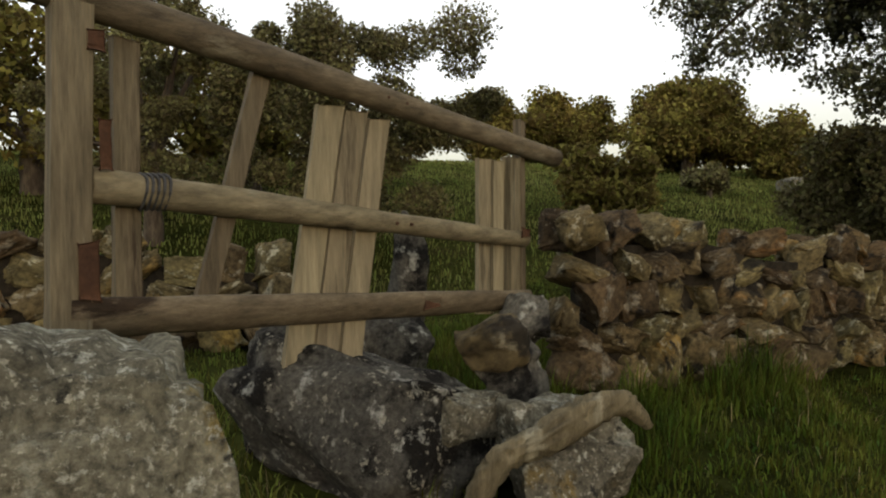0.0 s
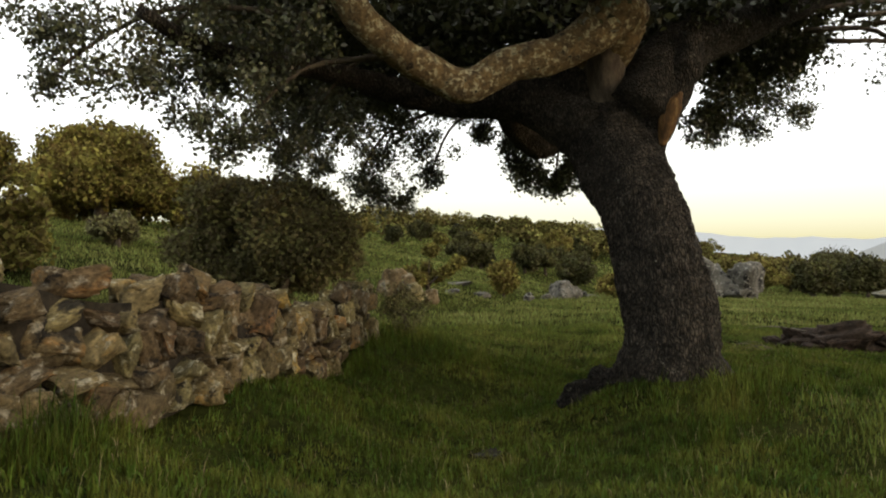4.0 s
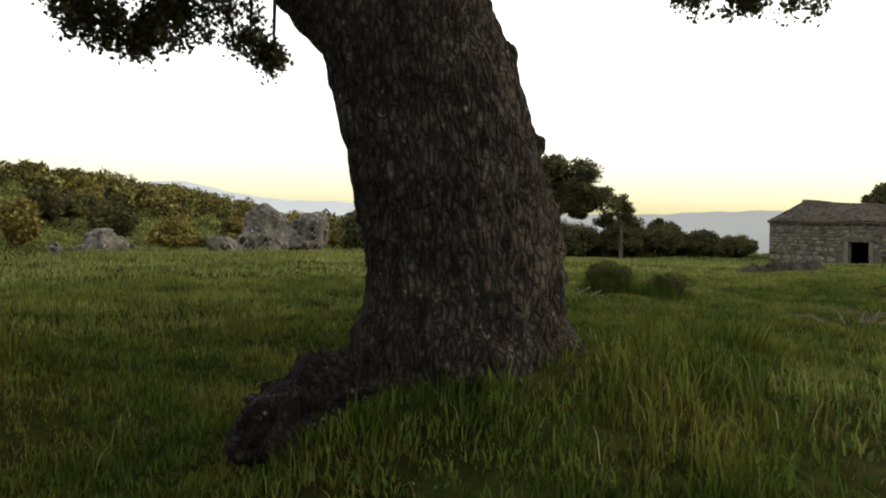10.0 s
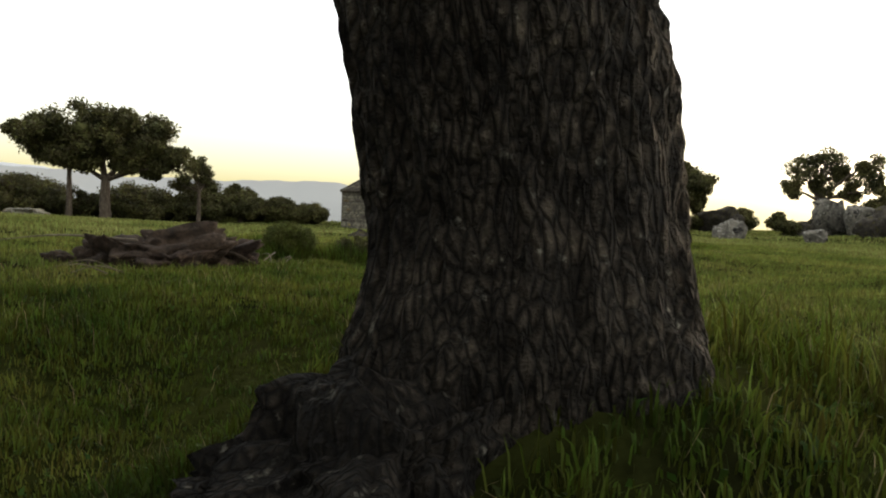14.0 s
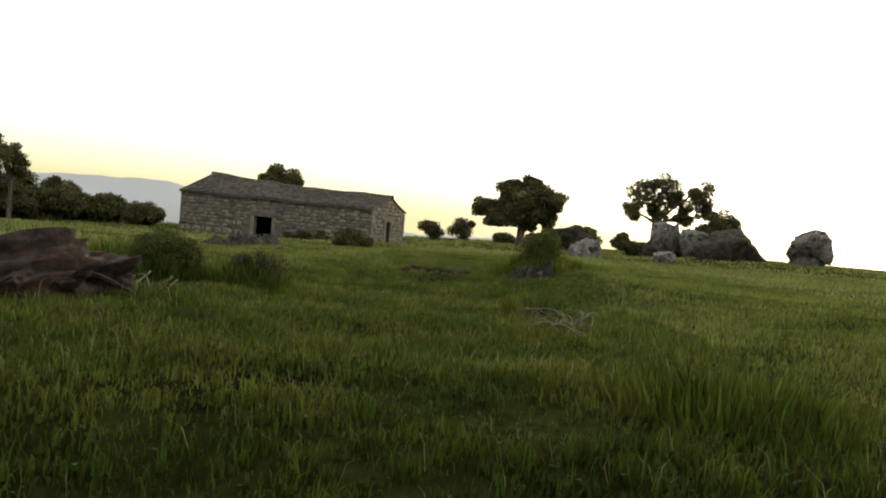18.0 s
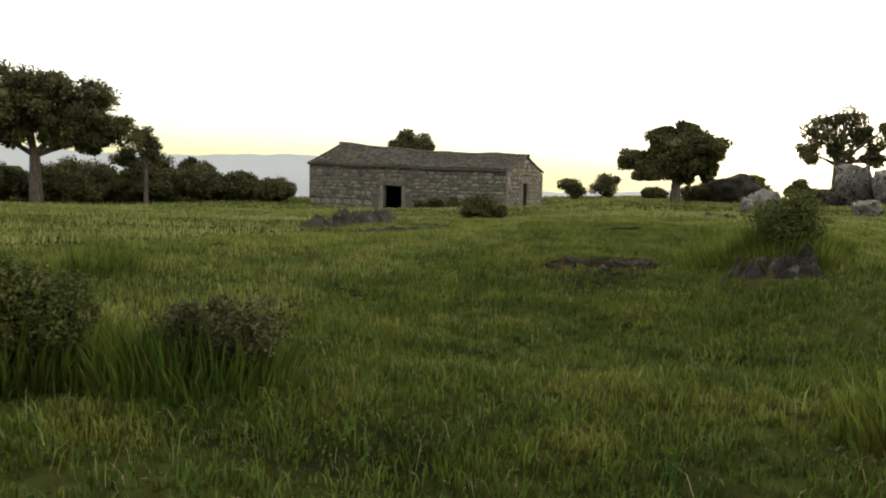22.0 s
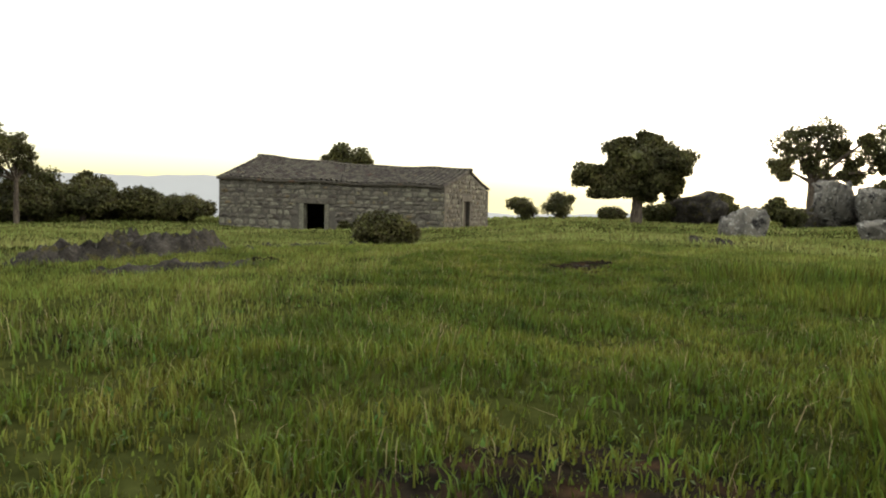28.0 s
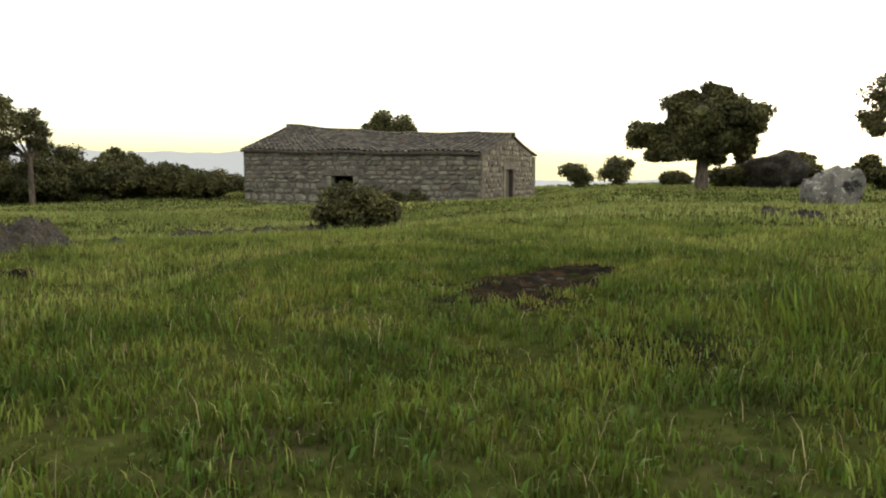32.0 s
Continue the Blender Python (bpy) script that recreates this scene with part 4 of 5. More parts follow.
tree("wild_bush", (7.3, 7.7), 0.4, 0.02, (0, 0, 0.45, 0.5, 0.5, 0.5), 82, "thin leafless-looking bush at a wall's end", "bush", leaf=0.022, count=18, per=150, lobe=0.2, material=M_OLIVE, core=False)
tree("wild_bush", (23.4, 18.9), 0.5, 0.06, (0, 0, 0.8, 0.5, 0.5, 0.95), 83, "upright brown-green bush at the field's edge", "bush", leaf=0.085, count=20, per=320, lobe=0.4, core=False)
tree("wild_bush", (18.0, 17.9), 0.5, 0.08, (0, 0, 1.3, 1.3, 1.2, 1.2), 84, "small dark bush at the field's edge", "bush", leaf=0.085, count=12, per=320, lobe=0.3)
tree("wild_bush", (29.5, 17.1), 0.3, 0.08, (0, 0, 0.75, 0.9, 0.85, 0.85), 85, "rounded dark bush at the field's edge", "bush", leaf=0.09, count=18, per=320, lobe=0.4)

# scattered oaks on the slope beyond the field
rng_s = random.Random(17)
for k in range(40):
    a, dist = radians(rng_s.uniform(30, 78)), rng_s.uniform(44, 90)
    x, y, s = 3 + math.sin(a) * dist, 2 + math.cos(a) * dist, rng_s.uniform(0.8, 1.7)
    tree("slope_oak", (x, y), 0.5 * s, 0.12, (0, 0, 0.95 * s, 1.15 * s, 1.15 * s, 0.95 * s), 700 + k, "olive-brown holm oak on a meadow slope", leaf=0.13, count=24, per=210, lobe=0.40 * s, material=M_FARLEAF if k % 3 == 0 else M_OAKFAR, group="oaks on the slope beyond the field")

# boulders along the field's far edge
for k, (x, y, sx, sy, sz) in enumerate([(27.2, 18.6, 2.0, 1.6, 1.3), (29, 18.8, .8, .7, .5), (25.5, 19.2, .7, .6, .4), (36, 17.2, 1.2, 1, .8), (34.6, 15.2, 2.6, 2.1, 3.2), (35.9, 13.9, 2.6, 2.0, 2.7), (33.8, 15.9, 1.7, 1.4, 1.5), (35.2, 14.5, 2.6, 1.5, 1.1), (30.3, 15.6, 1.5, 1.0, 1.0), (31.4, 15.5, .8, .7, .5), (24.4, 18.4, .6, .5, .35), (26.0, 18.6, .8, .6, .45), (22.0, 18.9, .9, .6, .3), (20.4, 19.0, .7, .6, .3), (23, 21, 1.4, .8, .3), (31, 19.6, 2.4, .9, .3)]):
    boulder("field_boulder", on_ground(x, y, sz), (sx, sy, sz), 300 + k, M_DARKROCK, 37 * k, "pale lichened granite boulder at the field's edge", group="boulders along the field")
for k, (x, y, sx, sy, sz) in enumerate([(48.5, 10.4, 3.2, 2.2, 0.9), (52, 8.4, 2.6, 1.8, .8), (14.2, 26.5, 1.5, 1.2, .9), (8, 15.5, 1.2, 1, .6), (17.5, 26, 2.0, 1.4, 1.2), (20.4, 27, 1.8, 1.4, 1.3)]):
    boulder("field_boulder", on_ground(x, y, sz), (sx, sy, sz), 320 + k, M_GRANITE, 51 * k, "weathered granite outcrop in the grass", group="boulders along the field")

# sunlit ledge of broken rock on the slope
for k, (x, y, sx, sy, sz) in enumerate([(16.7, 17.3, 1.3, .9, .9), (17.4, 17.2, .9, .7, .6), (16.2, 17.9, 1.0, .8, 1.1), (17.0, 18.2, 1.3, .9, 1.3)]):
    boulder("field_boulder", on_ground(x, y, sz, 0.2), (sx, sy, sz), 360 + k, M_STONE, 41 * k, "ochre broken rock on the slope", group="boulders along the field")

# ---- trees round the field ----
tree("spreading_oak", (77.8, 4.4), 4.2, 0.42, (0, 0, 6.5, 6, 6, 3), 102, "spreading holm oak with an uneven umbrella crown at the field's edge", leaf=0.15, per=330, lobe=0.8, material=M_OAKFAR, blobs=[(-6.3, 7.9, 1.6), (-4.2, 7.4, 2.6), (-1.6, 8.7, 2.2), (0.9, 8.6, 2.1), (3.2, 7.7, 2.2), (5.0, 6.2, 1.5), (-2.3, 6.2, 1.9), (4.0, 5.0, 1.0), (-0.4, 6.9, 1.7), (1.9, 6.4, 1.5), (-4.6, 6.3, 1.5), (-2.2, 5.6, 1.4), (1.6, 5.4, 1.2), (4.0, 5.6, 1.3)], right=(-0.04, -1.0), each=16)
tree("spreading_oak", (78.1, 7.3), 4.6, 0.22, (0, 0.2, 5.6, 2.0, 2.0, 1.9), 101, "slim oak standing under a broader crown", leaf=0.15, count=16, per=300, lobe=0.6, material=M_OAKFAR, core=False)
tree("spreading_oak", (77.5, -3.6), 3.2, 0.16, (0, 0, 4.7, 2.2, 2.4, 2.7), 103, "slender oak with thin foliage at the field's edge", leaf=0.11, per=150, lobe=0.5, material=M_OAKFAR, core=False, blobs=[(-1.0, 5.1, 1.5), (-1.6, 3.8, 0.9), (0.1, 5.7, 0.9), (0.5, 4.5, 0.9)], right=(-0.04, -1.0), each=13)
# The backlit dimness of these skyline crowns is put into the dark leaf material.
tree("lone_oak", (56.8, -41.6), 2.2, 0.36, (0, 0, 4, 4, 4, 3), 104, "lone holm oak with a lobed crown backlit on the skyline", leaf=0.12, per=360, lobe=0.85, material=M_OAKFAR, blobs=[(0.4, 4.1, 1.9), (0.5, 5.6, 1.0), (-1.4, 4.4, 1.3), (-3.3, 3.3, 1.2), (-2.5, 2.4, 0.9), (2.3, 4.3, 1.3), (2.2, 2.6, 0.9), (-0.8, 2.6, 1.3), (0.7, 2.4, 0.9), (-0.9, 5.2, 0.9)], each=18)
tree("thin_oak", (54.2, -57.4), 3.6, 0.3, (0, 0, 5, 5, 5, 3), 105, "backlit oak with a thin see-through crown behind boulders", leaf=0.12, per=230, lobe=0.8, material=M_OAKFAR, core=False, blobs=[(0.8, 7.3, 1.6), (-1.3, 6.2, 1.6), (3.7, 6.3, 1.5), (-2.3, 4.2, 1.1), (2.8, 4.2, 1.2), (0.2, 4.8, 1.3), (4.8, 4.8, 1.1), (1.8, 5.9, 0.9)], each=13)
tree("thin_oak", (46.3, -57.8), 2.2, 0.2, (0, 0, 3, 3, 3, 2), 106, "low backlit oak with a thin crown between boulders", leaf=0.12, per=200, lobe=0.7, material=M_OAKFAR, core=False, blobs=[(-0.8, 3.3, 1.1), (0.5, 3.1, 1.0), (-2.1, 2.4, 0.8)], each=13)
tree("oak_behind_house", (95.5, -35.6), 4.5, 0.4, (0, 0, 6.6, 3.0, 3.0, 2.0), 107, "rounded oak showing above a tiled roof", leaf=0.186, count=26, per=505, lobe=1.0, material=M_OAKFAR)
for k, (x, y, h, w) in enumerate([(86, -5, 2.7, 3.0), (90, -9, 2.9, 2.4), (98, -12, 1.8, 2.2), (84, -9.5, 1.5, 2.2), (100, -15, 2.3, 1.9), (86, -13, 1.4, 2.0), (100, -20, 1.7, 2.4), (96, 12, 2.4, 4), (90, 18, 2.4, 4), (88, 25, 2.6, 5), (92, 2, 2.3, 4), (84, 0, 1.9, 3), (82, 4, 2.0, 3), (83, -3, 1.8, 2.5), (82, 8, 2.0, 3), (88, -11, 1.6, 3), (93, -14, 1.7, 2.6), (81, -8, 2.3, 2.8), (82, -12, 2.0, 2.6), (80, -14.6, 1.5, 2.0), (84, -16, 1.6, 2.2), (81, -4.5, 2.0, 2.8), (83, 12, 2.4, 3.4), (80.5, 1.5, 1.7, 2.4)]):
    tree("hedgerow_oak", (x, y), h * 0.4, 0.2, (0, 0, h * 0.66, w * 0.95, w * 0.95, h * (0.95 if y > -6 else 0.72)), 120 + k, "dark oak in the tree line beyond the field", leaf=0.14, count=40, per=320, lobe=w * 0.28, material=M_OAKFAR, group="tree line beyond the field")
for k, (x, y, h, w) in enumerate([(79.5, -48.1, 2.5, 1.6), (78.8, -52.2, 2.9, 2.1), (70.9, -52.2, 1.1, 1.6), (49.3, -47.5, 2.0, 1.5), (59.0, -52.6, 2.5, 1.7), (59.5, -46.8, 1.5, 1.4)]):
    tree("field_bush", (x, y), 0.3, 0.1, (0, 0, h * 0.5, w, w, h * 0.55), 140 + k, "dark rounded bush among boulders", "bush", leaf=0.124, count=16, per=390, lobe=w * 0.4, material=M_OAKFAR, group="bushes among the boulders")

# boulders right of the house
for k, (x, y, sx, sy, sz) in enumerate([(35.2, -51, 4.0, 3.4, 3.9), (40.5, -32.2, 2.0, 1.9, 2.5), (35.6, -34.2, 1.6, 1.5, 1.5), (57.8, -48.4, 6.0, 4.0, 3.4), (49.6, -53.2, 4.2, 3.6, 5.2), (47.4, -54.6, 5.2, 4.0, 4.6), (38.5, -46.1, 5.2, 3.6, 3.6), (50.4, -51.6, 2.2, 2.0, 2.6)]):
    boulder("granite_tor", on_ground(x, y, sz, 0.27), (sx, sy, sz), 340 + k, M_DARKROCK if k in (0, 1, 2, 4, 5) else M_MOSSROCK, 63 * k, "big weathered granite boulder on the skyline", group="boulders on the skyline", boxy=0.7, lumps=0.5)

# low outcrops in the pasture


def outcrop(x, y, sx, sy, h, turn, seed, material, label, soil=1.12, name_of="rock_outcrop", category="rock", group="outcrops in the pasture"):
    """A craggy sheet of bedrock that breaks the turf inside an oval, over a skirt of bare mossy soil."""
    root = thing(name_of, (x, y, gz(x, y)), label, category, group)
    c, s = math.cos(radians(turn)), math.sin(radians(turn))
    off = Vector((seed * 3.1, seed * 1.7, 0))
    for name, grow, m in (("rock", 1.0, material), ("bare_soil", soil, M_SOIL)):
        if name == "bare_soil" and not soil:
            continue
        n = 60
        verts, faces = [], []
        for i in range(n + 1):
            for j in range(n + 1):
                a, b = (i / n - 0.5) * 2, (j / n - 0.5) * 2
                px_, py_ = a * sx / 2 * grow, b * sy / 2 * grow
                wx, wy = x + c * px_ - s * py_, y + s * px_ + c * py_
                q = Vector((wx, wy, 0)) * 1.0 + off
                edge = 1 - math.hypot(a, b) + 0.55 * noise.noise(q * (1.4 / max(0.5, min(sx, sy))))
                crag = 0.55 + 0.45 * noise.noise(q * 2.3) - 0.9 * max(0, 0.16 - abs(noise.noise(q * 3.3))) * 3 + 0.3 * noise.noise(q * 9) - 0.5 * max(0, 0.12 - abs(noise.noise(q * 6.1))) * 4 + 0.12 * noise.noise(q * 23)
                if name == "rock":
                    zz = gz(wx, wy) - 0.06 + (h + 0.06) * min(1, max(-0.5, edge * 3.2)) * crag
                else:
                    zz = gz(wx, wy) + min(0.02, edge * 0.12) + 0.012 * noise.noise(q * 11)
                verts.append((wx - x, wy - y, zz - root.location.z))
        for i in range(n):
            for j in range(n):
                k = i * (n + 1) + j
                faces.append((k, k + n + 1, k + n + 2, k + 1))
        link(name, verts, faces, m, root, smooth=True)
    return root


for k, (x, y, sx, sy, h, turn, m) in enumerate([(32.4, -5.9, 5.8, 1.5, 0.5, -55, M_MOSSROCK), (17.2, -5.0, 1.0, 0.7, 0.30, 20, M_MOSSROCK),
                                                 (19.3, -4.4, 2.6, 1.3, 0.07, -60, M_SOIL), (19.25, -4.75, 1.6, 0.7, 0.09, -60, M_MOSSROCK), (19.55, -4.1, 0.9, 0.5, 0.08, -40, M_MOSSROCK), (4.55, 3.75, 0.55, 0.35, 0.07, 30, M_MOSSROCK), (37.4, -11.1, 6.6, 2.0, 0.26, -70, M_MOSSROCK), (29.4, -6.0, 2.6, 1.1, 0.16, -95, M_MOSSROCK), (29.3, -6.9, 1.1, 0.6, 0.12, -95, M_SOIL),
                                                 (32.6, -20.8, 1.7, 0.9, 0.28, 15, M_MOSSROCK), (26.6, -10.85, 2.4, 1.0, 0.07, -55, M_SOIL), (26.5, -10.7, 1.3, 0.5, 0.08, -55, M_MOSSROCK), (2.45, 2.15, 0.5, 0.3, 0.05, 15, M_MOSSROCK)]):
    outcrop(x, y, sx, sy, h, turn, 40 + k, m, "patch of bare reddish soil in short grass" if m is M_SOIL else "low craggy granite outcrop breaking through short grass", 1.0 if x < 30 and h < 0.1 else 0, "soil_patch" if m is M_SOIL else "rock_outcrop", "soil" if m is M_SOIL else "rock")

# rotting stump beyond the oak
stump = thing("rotten_stump", (14.2, 3.6, gz(14.2, 3.6)), "rotting reddish-brown fallen trunk heaped in the grass", "stump")
for k, (x, y, z, sx, sy, sz, turn, tilt) in enumerate([(14.2, 3.7, .02, 1.3, 2.0, .80, 15, 0), (14.1, 4.2, -.02, .8, 1.3, .56, -10, 12), (14.4, 3.1, -.04, .8, 1.0, .58, 35, -10), (13.8, 3.75, -.06, .8, 1.0, .46, 50, 0), (14.75, 3.6, -.06, .9, .9, .5, 0, 10), (14.3, 4.8, -.14, .6, .8, .4, 10, 8)]):
    bm = rock_mesh(610 + k, (sx, sy, sz), 0.8, 0.7, 5, 0.3)
    for v in bm.verts:
        q = v.co + Vector((k * 3.0, 0, 0))
        v.co *= 1 + 0.10 * noise.noise(q * 5) + 0.05 * noise.noise(q * 17) - 0.5 * max(0, 0.1 - abs(noise.noise(Vector((q.x * 6, q.y * 2, q.z * 6)) * 1.3)))
    lump = part("rotten_log", bm, M_DEAD, smooth=True)
    lump.matrix_world = pose(x, y, stump.location.z + 0.12 + z, tilt, 0, turn)
    keep_place(lump, stump)
rng_st = random.Random(3)
for k in range(4):
    x, y, turn, ln = rng_st.uniform(13.6, 14.5), rng_st.uniform(2.9, 4.9), rng_st.uniform(50, 130), rng_st.uniform(0.3, 0.8)
    c, s = math.cos(radians(turn)), math.sin(radians(turn))
    z = stump.location.z + 0.38 - 0.28 * abs(y - 3.7) - 0.3 * abs(x - 14.2)
    chip = part("splinter", tube([(x - c * ln / 2, y - s * ln / 2, z - .12), (x, y, z), (x + c * ln / 2, y + s * ln / 2, z - .06)], [0.012, 0.025, 0.008], 7, 6, 0.3, k, 0.3), M_DEAD if k % 3 else M_TWIG)
    keep_place(chip, stump)
for k, pts in enumerate([[(13.7, 4.1, .0), (14.4, 4.9, .0), (14.9, 5.6, -.1)]]):
    tagged(part("fallen_branch", tube(pts, [0.014, 0.011, 0.004], 7, 6, 0.2, k), M_TWIG, smooth=True), "grey dead branch beside a fallen trunk", "branch")

# dead branches in the grass
for k, (x, y, n) in enumerate([(12.1, -0.75, 6), (11.7, -0.2, 4), (14.8, 2.3, 4), (12.6, 4.2, 3), (12.6, -1.1, 4)]):
    rng = random.Random(k)
    root = thing("dead_branch", (x, y, gz(x, y)), "bleached dead branch lying in the grass", "branch", "dead branches in the grass")
    a0 = rng.uniform(0, 6)
    for j in range(n):
        a = a0 + rng.uniform(-0.7, 0.7)
        ln = rng.uniform(0.3, 0.8)
        c = Vector((rng.uniform(-.2, .2), rng.uniform(-.2, .2), 0.04))
        part("twig", tube([tuple(c), tuple(c + Vector((math.cos(a) * ln * .5, math.sin(a) * ln * .5, rng.uniform(0.05, .14)))), tuple(c + Vector((math.cos(a + .3) * ln, math.sin(a + .3) * ln, rng.uniform(0.0, .12))))], [0.008, 0.006, 0.002], 6, 5, 0.2, j), M_TWIG, root, smooth=True)

# ---- shrubs in the pasture ----


def tussock(name, x, y, r, h, count, seed, label, material=None, width=0.006):
    """An upright tuft of stems, each a thin blade."""
    rng = np.random.default_rng(seed)
    a, d = rng.random(count) * 6.283, np.sqrt(rng.random(count)) * r
    bx, by = x + np.cos(a) * d, y + np.sin(a) * d
    bz = ground_z(bx, by)
    hh = h * (0.5 + 0.6 * rng.random(count)) * (1 - 0.45 * (d / r) ** 2)
    lean = rng.normal(size=(count, 2)) * 0.16 * hh[:, None] + np.stack([np.cos(a), np.sin(a)], 1) * (d / r * 0.25 * hh)[:, None]
    t = rng.random(count) * 6.283
    w = width * (0.6 + 0.8 * rng.random(count))
    sx, sy = np.cos(t) * w, np.sin(t) * w
    low = np.stack([bx, by, bz - 0.02], 1)
    side = np.stack([sx, sy, 0 * sx], 1)
    mid = low + np.concatenate([lean * 0.4, hh[:, None] * 0.55], 1)
    tip = low + np.concatenate([lean, hh[:, None]], 1)
    ob = quads(name, np.stack([low - side * 0.6, mid - side, tip, mid + side, low + side * 0.6], 1), 5, material or M_GRASS)
    return tagged(ob, label, "shrub")


for k, (x, y, r, h, c) in enumerate([(16.0, 1.9, .5, .46, 1300), (15.6, 1.1, .5, .40, 1100), (17.7, -5.5, .5, .55, 1500), (18.3, -6.1, 1.0, .42, 3600), (19.0, -7.0, 1.0, .34, 3200), (17.3, -5.3, .5, .42, 1200), (9.2, 1.6, .5, .3, 700), (13.6, -1.6, .4, .36, 500), (20.5, 1.4, .5, .4, 500), (24.2, -12.0, 1.2, .30, 1300), (23.4, -12.8, 1.1, .32, 1200), (22.6, -10.9, .9, .26, 900)]):
    tussock("tussock_grass", x, y, r, h, c, 400 + k, "tall yellow-green grass tussock in the pasture")
tree("broom_bush", (16.0, 1.9), 0.1, 0.012, (0, 0, 0.32, 0.42, 0.42, 0.3), 152, "rounded yellow-green broom bush in the grass", "bush", leaf=0.014, count=50, per=520, lobe=0.13, material=M_BROOM, core=False)
tree("broom_bush", (17.5, -5.45), 0.1, 0.02, (0, 0, 0.4, 0.45, 0.45, 0.4), 153, "yellow-green broom bush above a rock", "bush", leaf=0.02, count=36, per=330, lobe=0.14, material=M_BROOM, core=False)
tree("rose_bush", (15.55, 0.95), 0.15, 0.01, (0, 0, 0.24, 0.34, 0.34, 0.22), 150, "low twiggy brown bush in the grass", "bush", leaf=0.014, count=26, per=260, lobe=0.11, material=M_OAKFAR, core=False)
tree("rose_bush", (37.6, -13.0), 0.3, 0.04, (0, 0, 0.45, 1.05, 1.05, 0.6), 151, "dark twiggy bush growing from a flat rock", "bush", leaf=0.06, count=50, per=330, lobe=0.3, material=M_OAKFAR, core=False)
for k, (dx, dy, s) in enumerate([(12.6, -0.9, 1.0), (14.4, -0.8, 0.8), (11.3, -0.7, .6)]):
    p = Vector((76.8, -17.2, 0)) + Vector((-.749, -.662, 0)) * dx + Vector((.662, -.749, 0)) * dy
    tree("wall_bush", (p.x, p.y), 0.2, 0.05, (0, 0, 0.6 * s, 1.0 * s, 0.8 * s, 0.8 * s), 155 + k, "dark shrub against a stone house wall", "bush", leaf=0.09, count=18, per=240, lobe=0.35, material=M_OAKFAR)

# ---- the stone house ----
HU, HD = Vector((-0.749, -0.662, 0)), Vector((0.662, -0.749, 0))
HO = Vector((76.8, -17.2, -2.5))
HM = Matrix(((HU.x, HD.x, 0, HO.x), (HU.y, HD.y, 0, HO.y), (0, 0, 1, HO.z), (0, 0, 0, 1)))
LEN, DEEP, THICK = 18.5, 11.6, 0.6
house = thing("stone_house", tuple(HO), "long old granite farmhouse with sagging clay tile roof", "house")
house.matrix_world = HM
bpy.context.view_layer.update()


def eave(x):
    return 3.95 - 0.3 * x / LEN + 0.05 * math.sin(x * 0.9)


def crest(x):
    k = x / LEN
    return 6.0 - 0.85 * min(1, k / 0.55) ** 0.8 - 0.12 * max(0, k - 0.55) / 0.45 + 0.05 * math.sin(x * 1.3)


def hbox(name, x0, x1, y0, y1, z0, z1, material, label="", bevel=0.0, parent=None):
    bm = bmesh.new()
    bmesh.ops.create_cube(bm, size=1)
    for v in bm.verts:
        v.co = Vector((x0 + (x1 - x0) * (v.co.x + .5), y0 + (y1 - y0) * (v.co.y + .5), (z0(v.co.x + .5) if callable(z0) else z0) if v.co.z < 0 else (z1(x0 + (x1 - x0) * (v.co.x + .5)) if callable(z1) else z1)))
    if bevel:
        bmesh.ops.bevel(bm, geom=bm.edges[:], offset=bevel, segments=1, affect="EDGES")
    return part(name, bm, material, parent or house, label)


DX0, DX1, DZ = 7.45, 9.2, 2.15
GY0, GY1, GZT = 4.6, 6.2, 2.6
low = lambda x: eave(x) - 0.05
hbox("wall_front", 0, DX0, 0.06, THICK, -1.0, low, M_MORTAR)
hbox("wall_front", DX1, LEN, 0.06, THICK, -1.0, low, M_MORTAR)
hbox("wall_front", DX0, DX1, 0.06, THICK, DZ + 0.4, low, M_MORTAR)
hbox("wall_back", 0, LEN, DEEP - THICK, DEEP, -1.0, low, M_MORTAR)


def gable(name, x0, x1, gaps):
    for y0, y1, z0 in gaps:
        n = 8
        verts, faces = [], []
        for i in range(n + 1):
            y = y0 + (y1 - y0) * i / n
            f = 1 - abs(y - DEEP / 2) / (DEEP / 2)
            xm = (x0 + x1) / 2
            zt = eave(xm) + (crest(xm) - eave(xm)) * f - 0.08
            verts += [(x0, y, z0), (x1, y, z0), (x1, y, zt), (x0, y, zt)]
        for i in range(n):
            a, b = i * 4, i * 4 + 4
            faces += [(a, a + 1, b + 1, b), (a + 1, a + 2, b + 2, b + 1), (a + 2, a + 3, b + 3, b + 2), (a + 3, a, b, b + 3)]
        faces += [(0, 3, 2, 1), (n * 4, n * 4 + 1, n * 4 + 2, n * 4 + 3)]
        link(name, verts, faces, M_MORTAR, house)


gable("gable_wall", 0.06, THICK, [(THICK, DEEP - THICK, -1.0)])
gable("gable_wall", LEN - THICK, LEN - 0.06, [(THICK, GY0, -1.0), (GY1, DEEP - THICK, -1.0), (GY0, GY1, GZT + 0.35)])
hbox("floor_slab", THICK, LEN - THICK, THICK, DEEP - THICK, -0.2, -0.1, M_SOIL)
hbox("lintel", DX0 - 0.75, DX1 + 0.9, -0.03, 0.35, DZ, DZ + 0.45, M_HOUSE, "long pale granite lintel", 0.03)
hbox("door_jamb", DX0 - 0.35, DX0, -0.02, 0.5, -0.8, DZ, M_HOUSE, "", 0.03)
hbox("door_jamb", DX1, DX1 + 0.35, -0.02, 0.5, -0.8, DZ, M_HOUSE, "", 0.03)
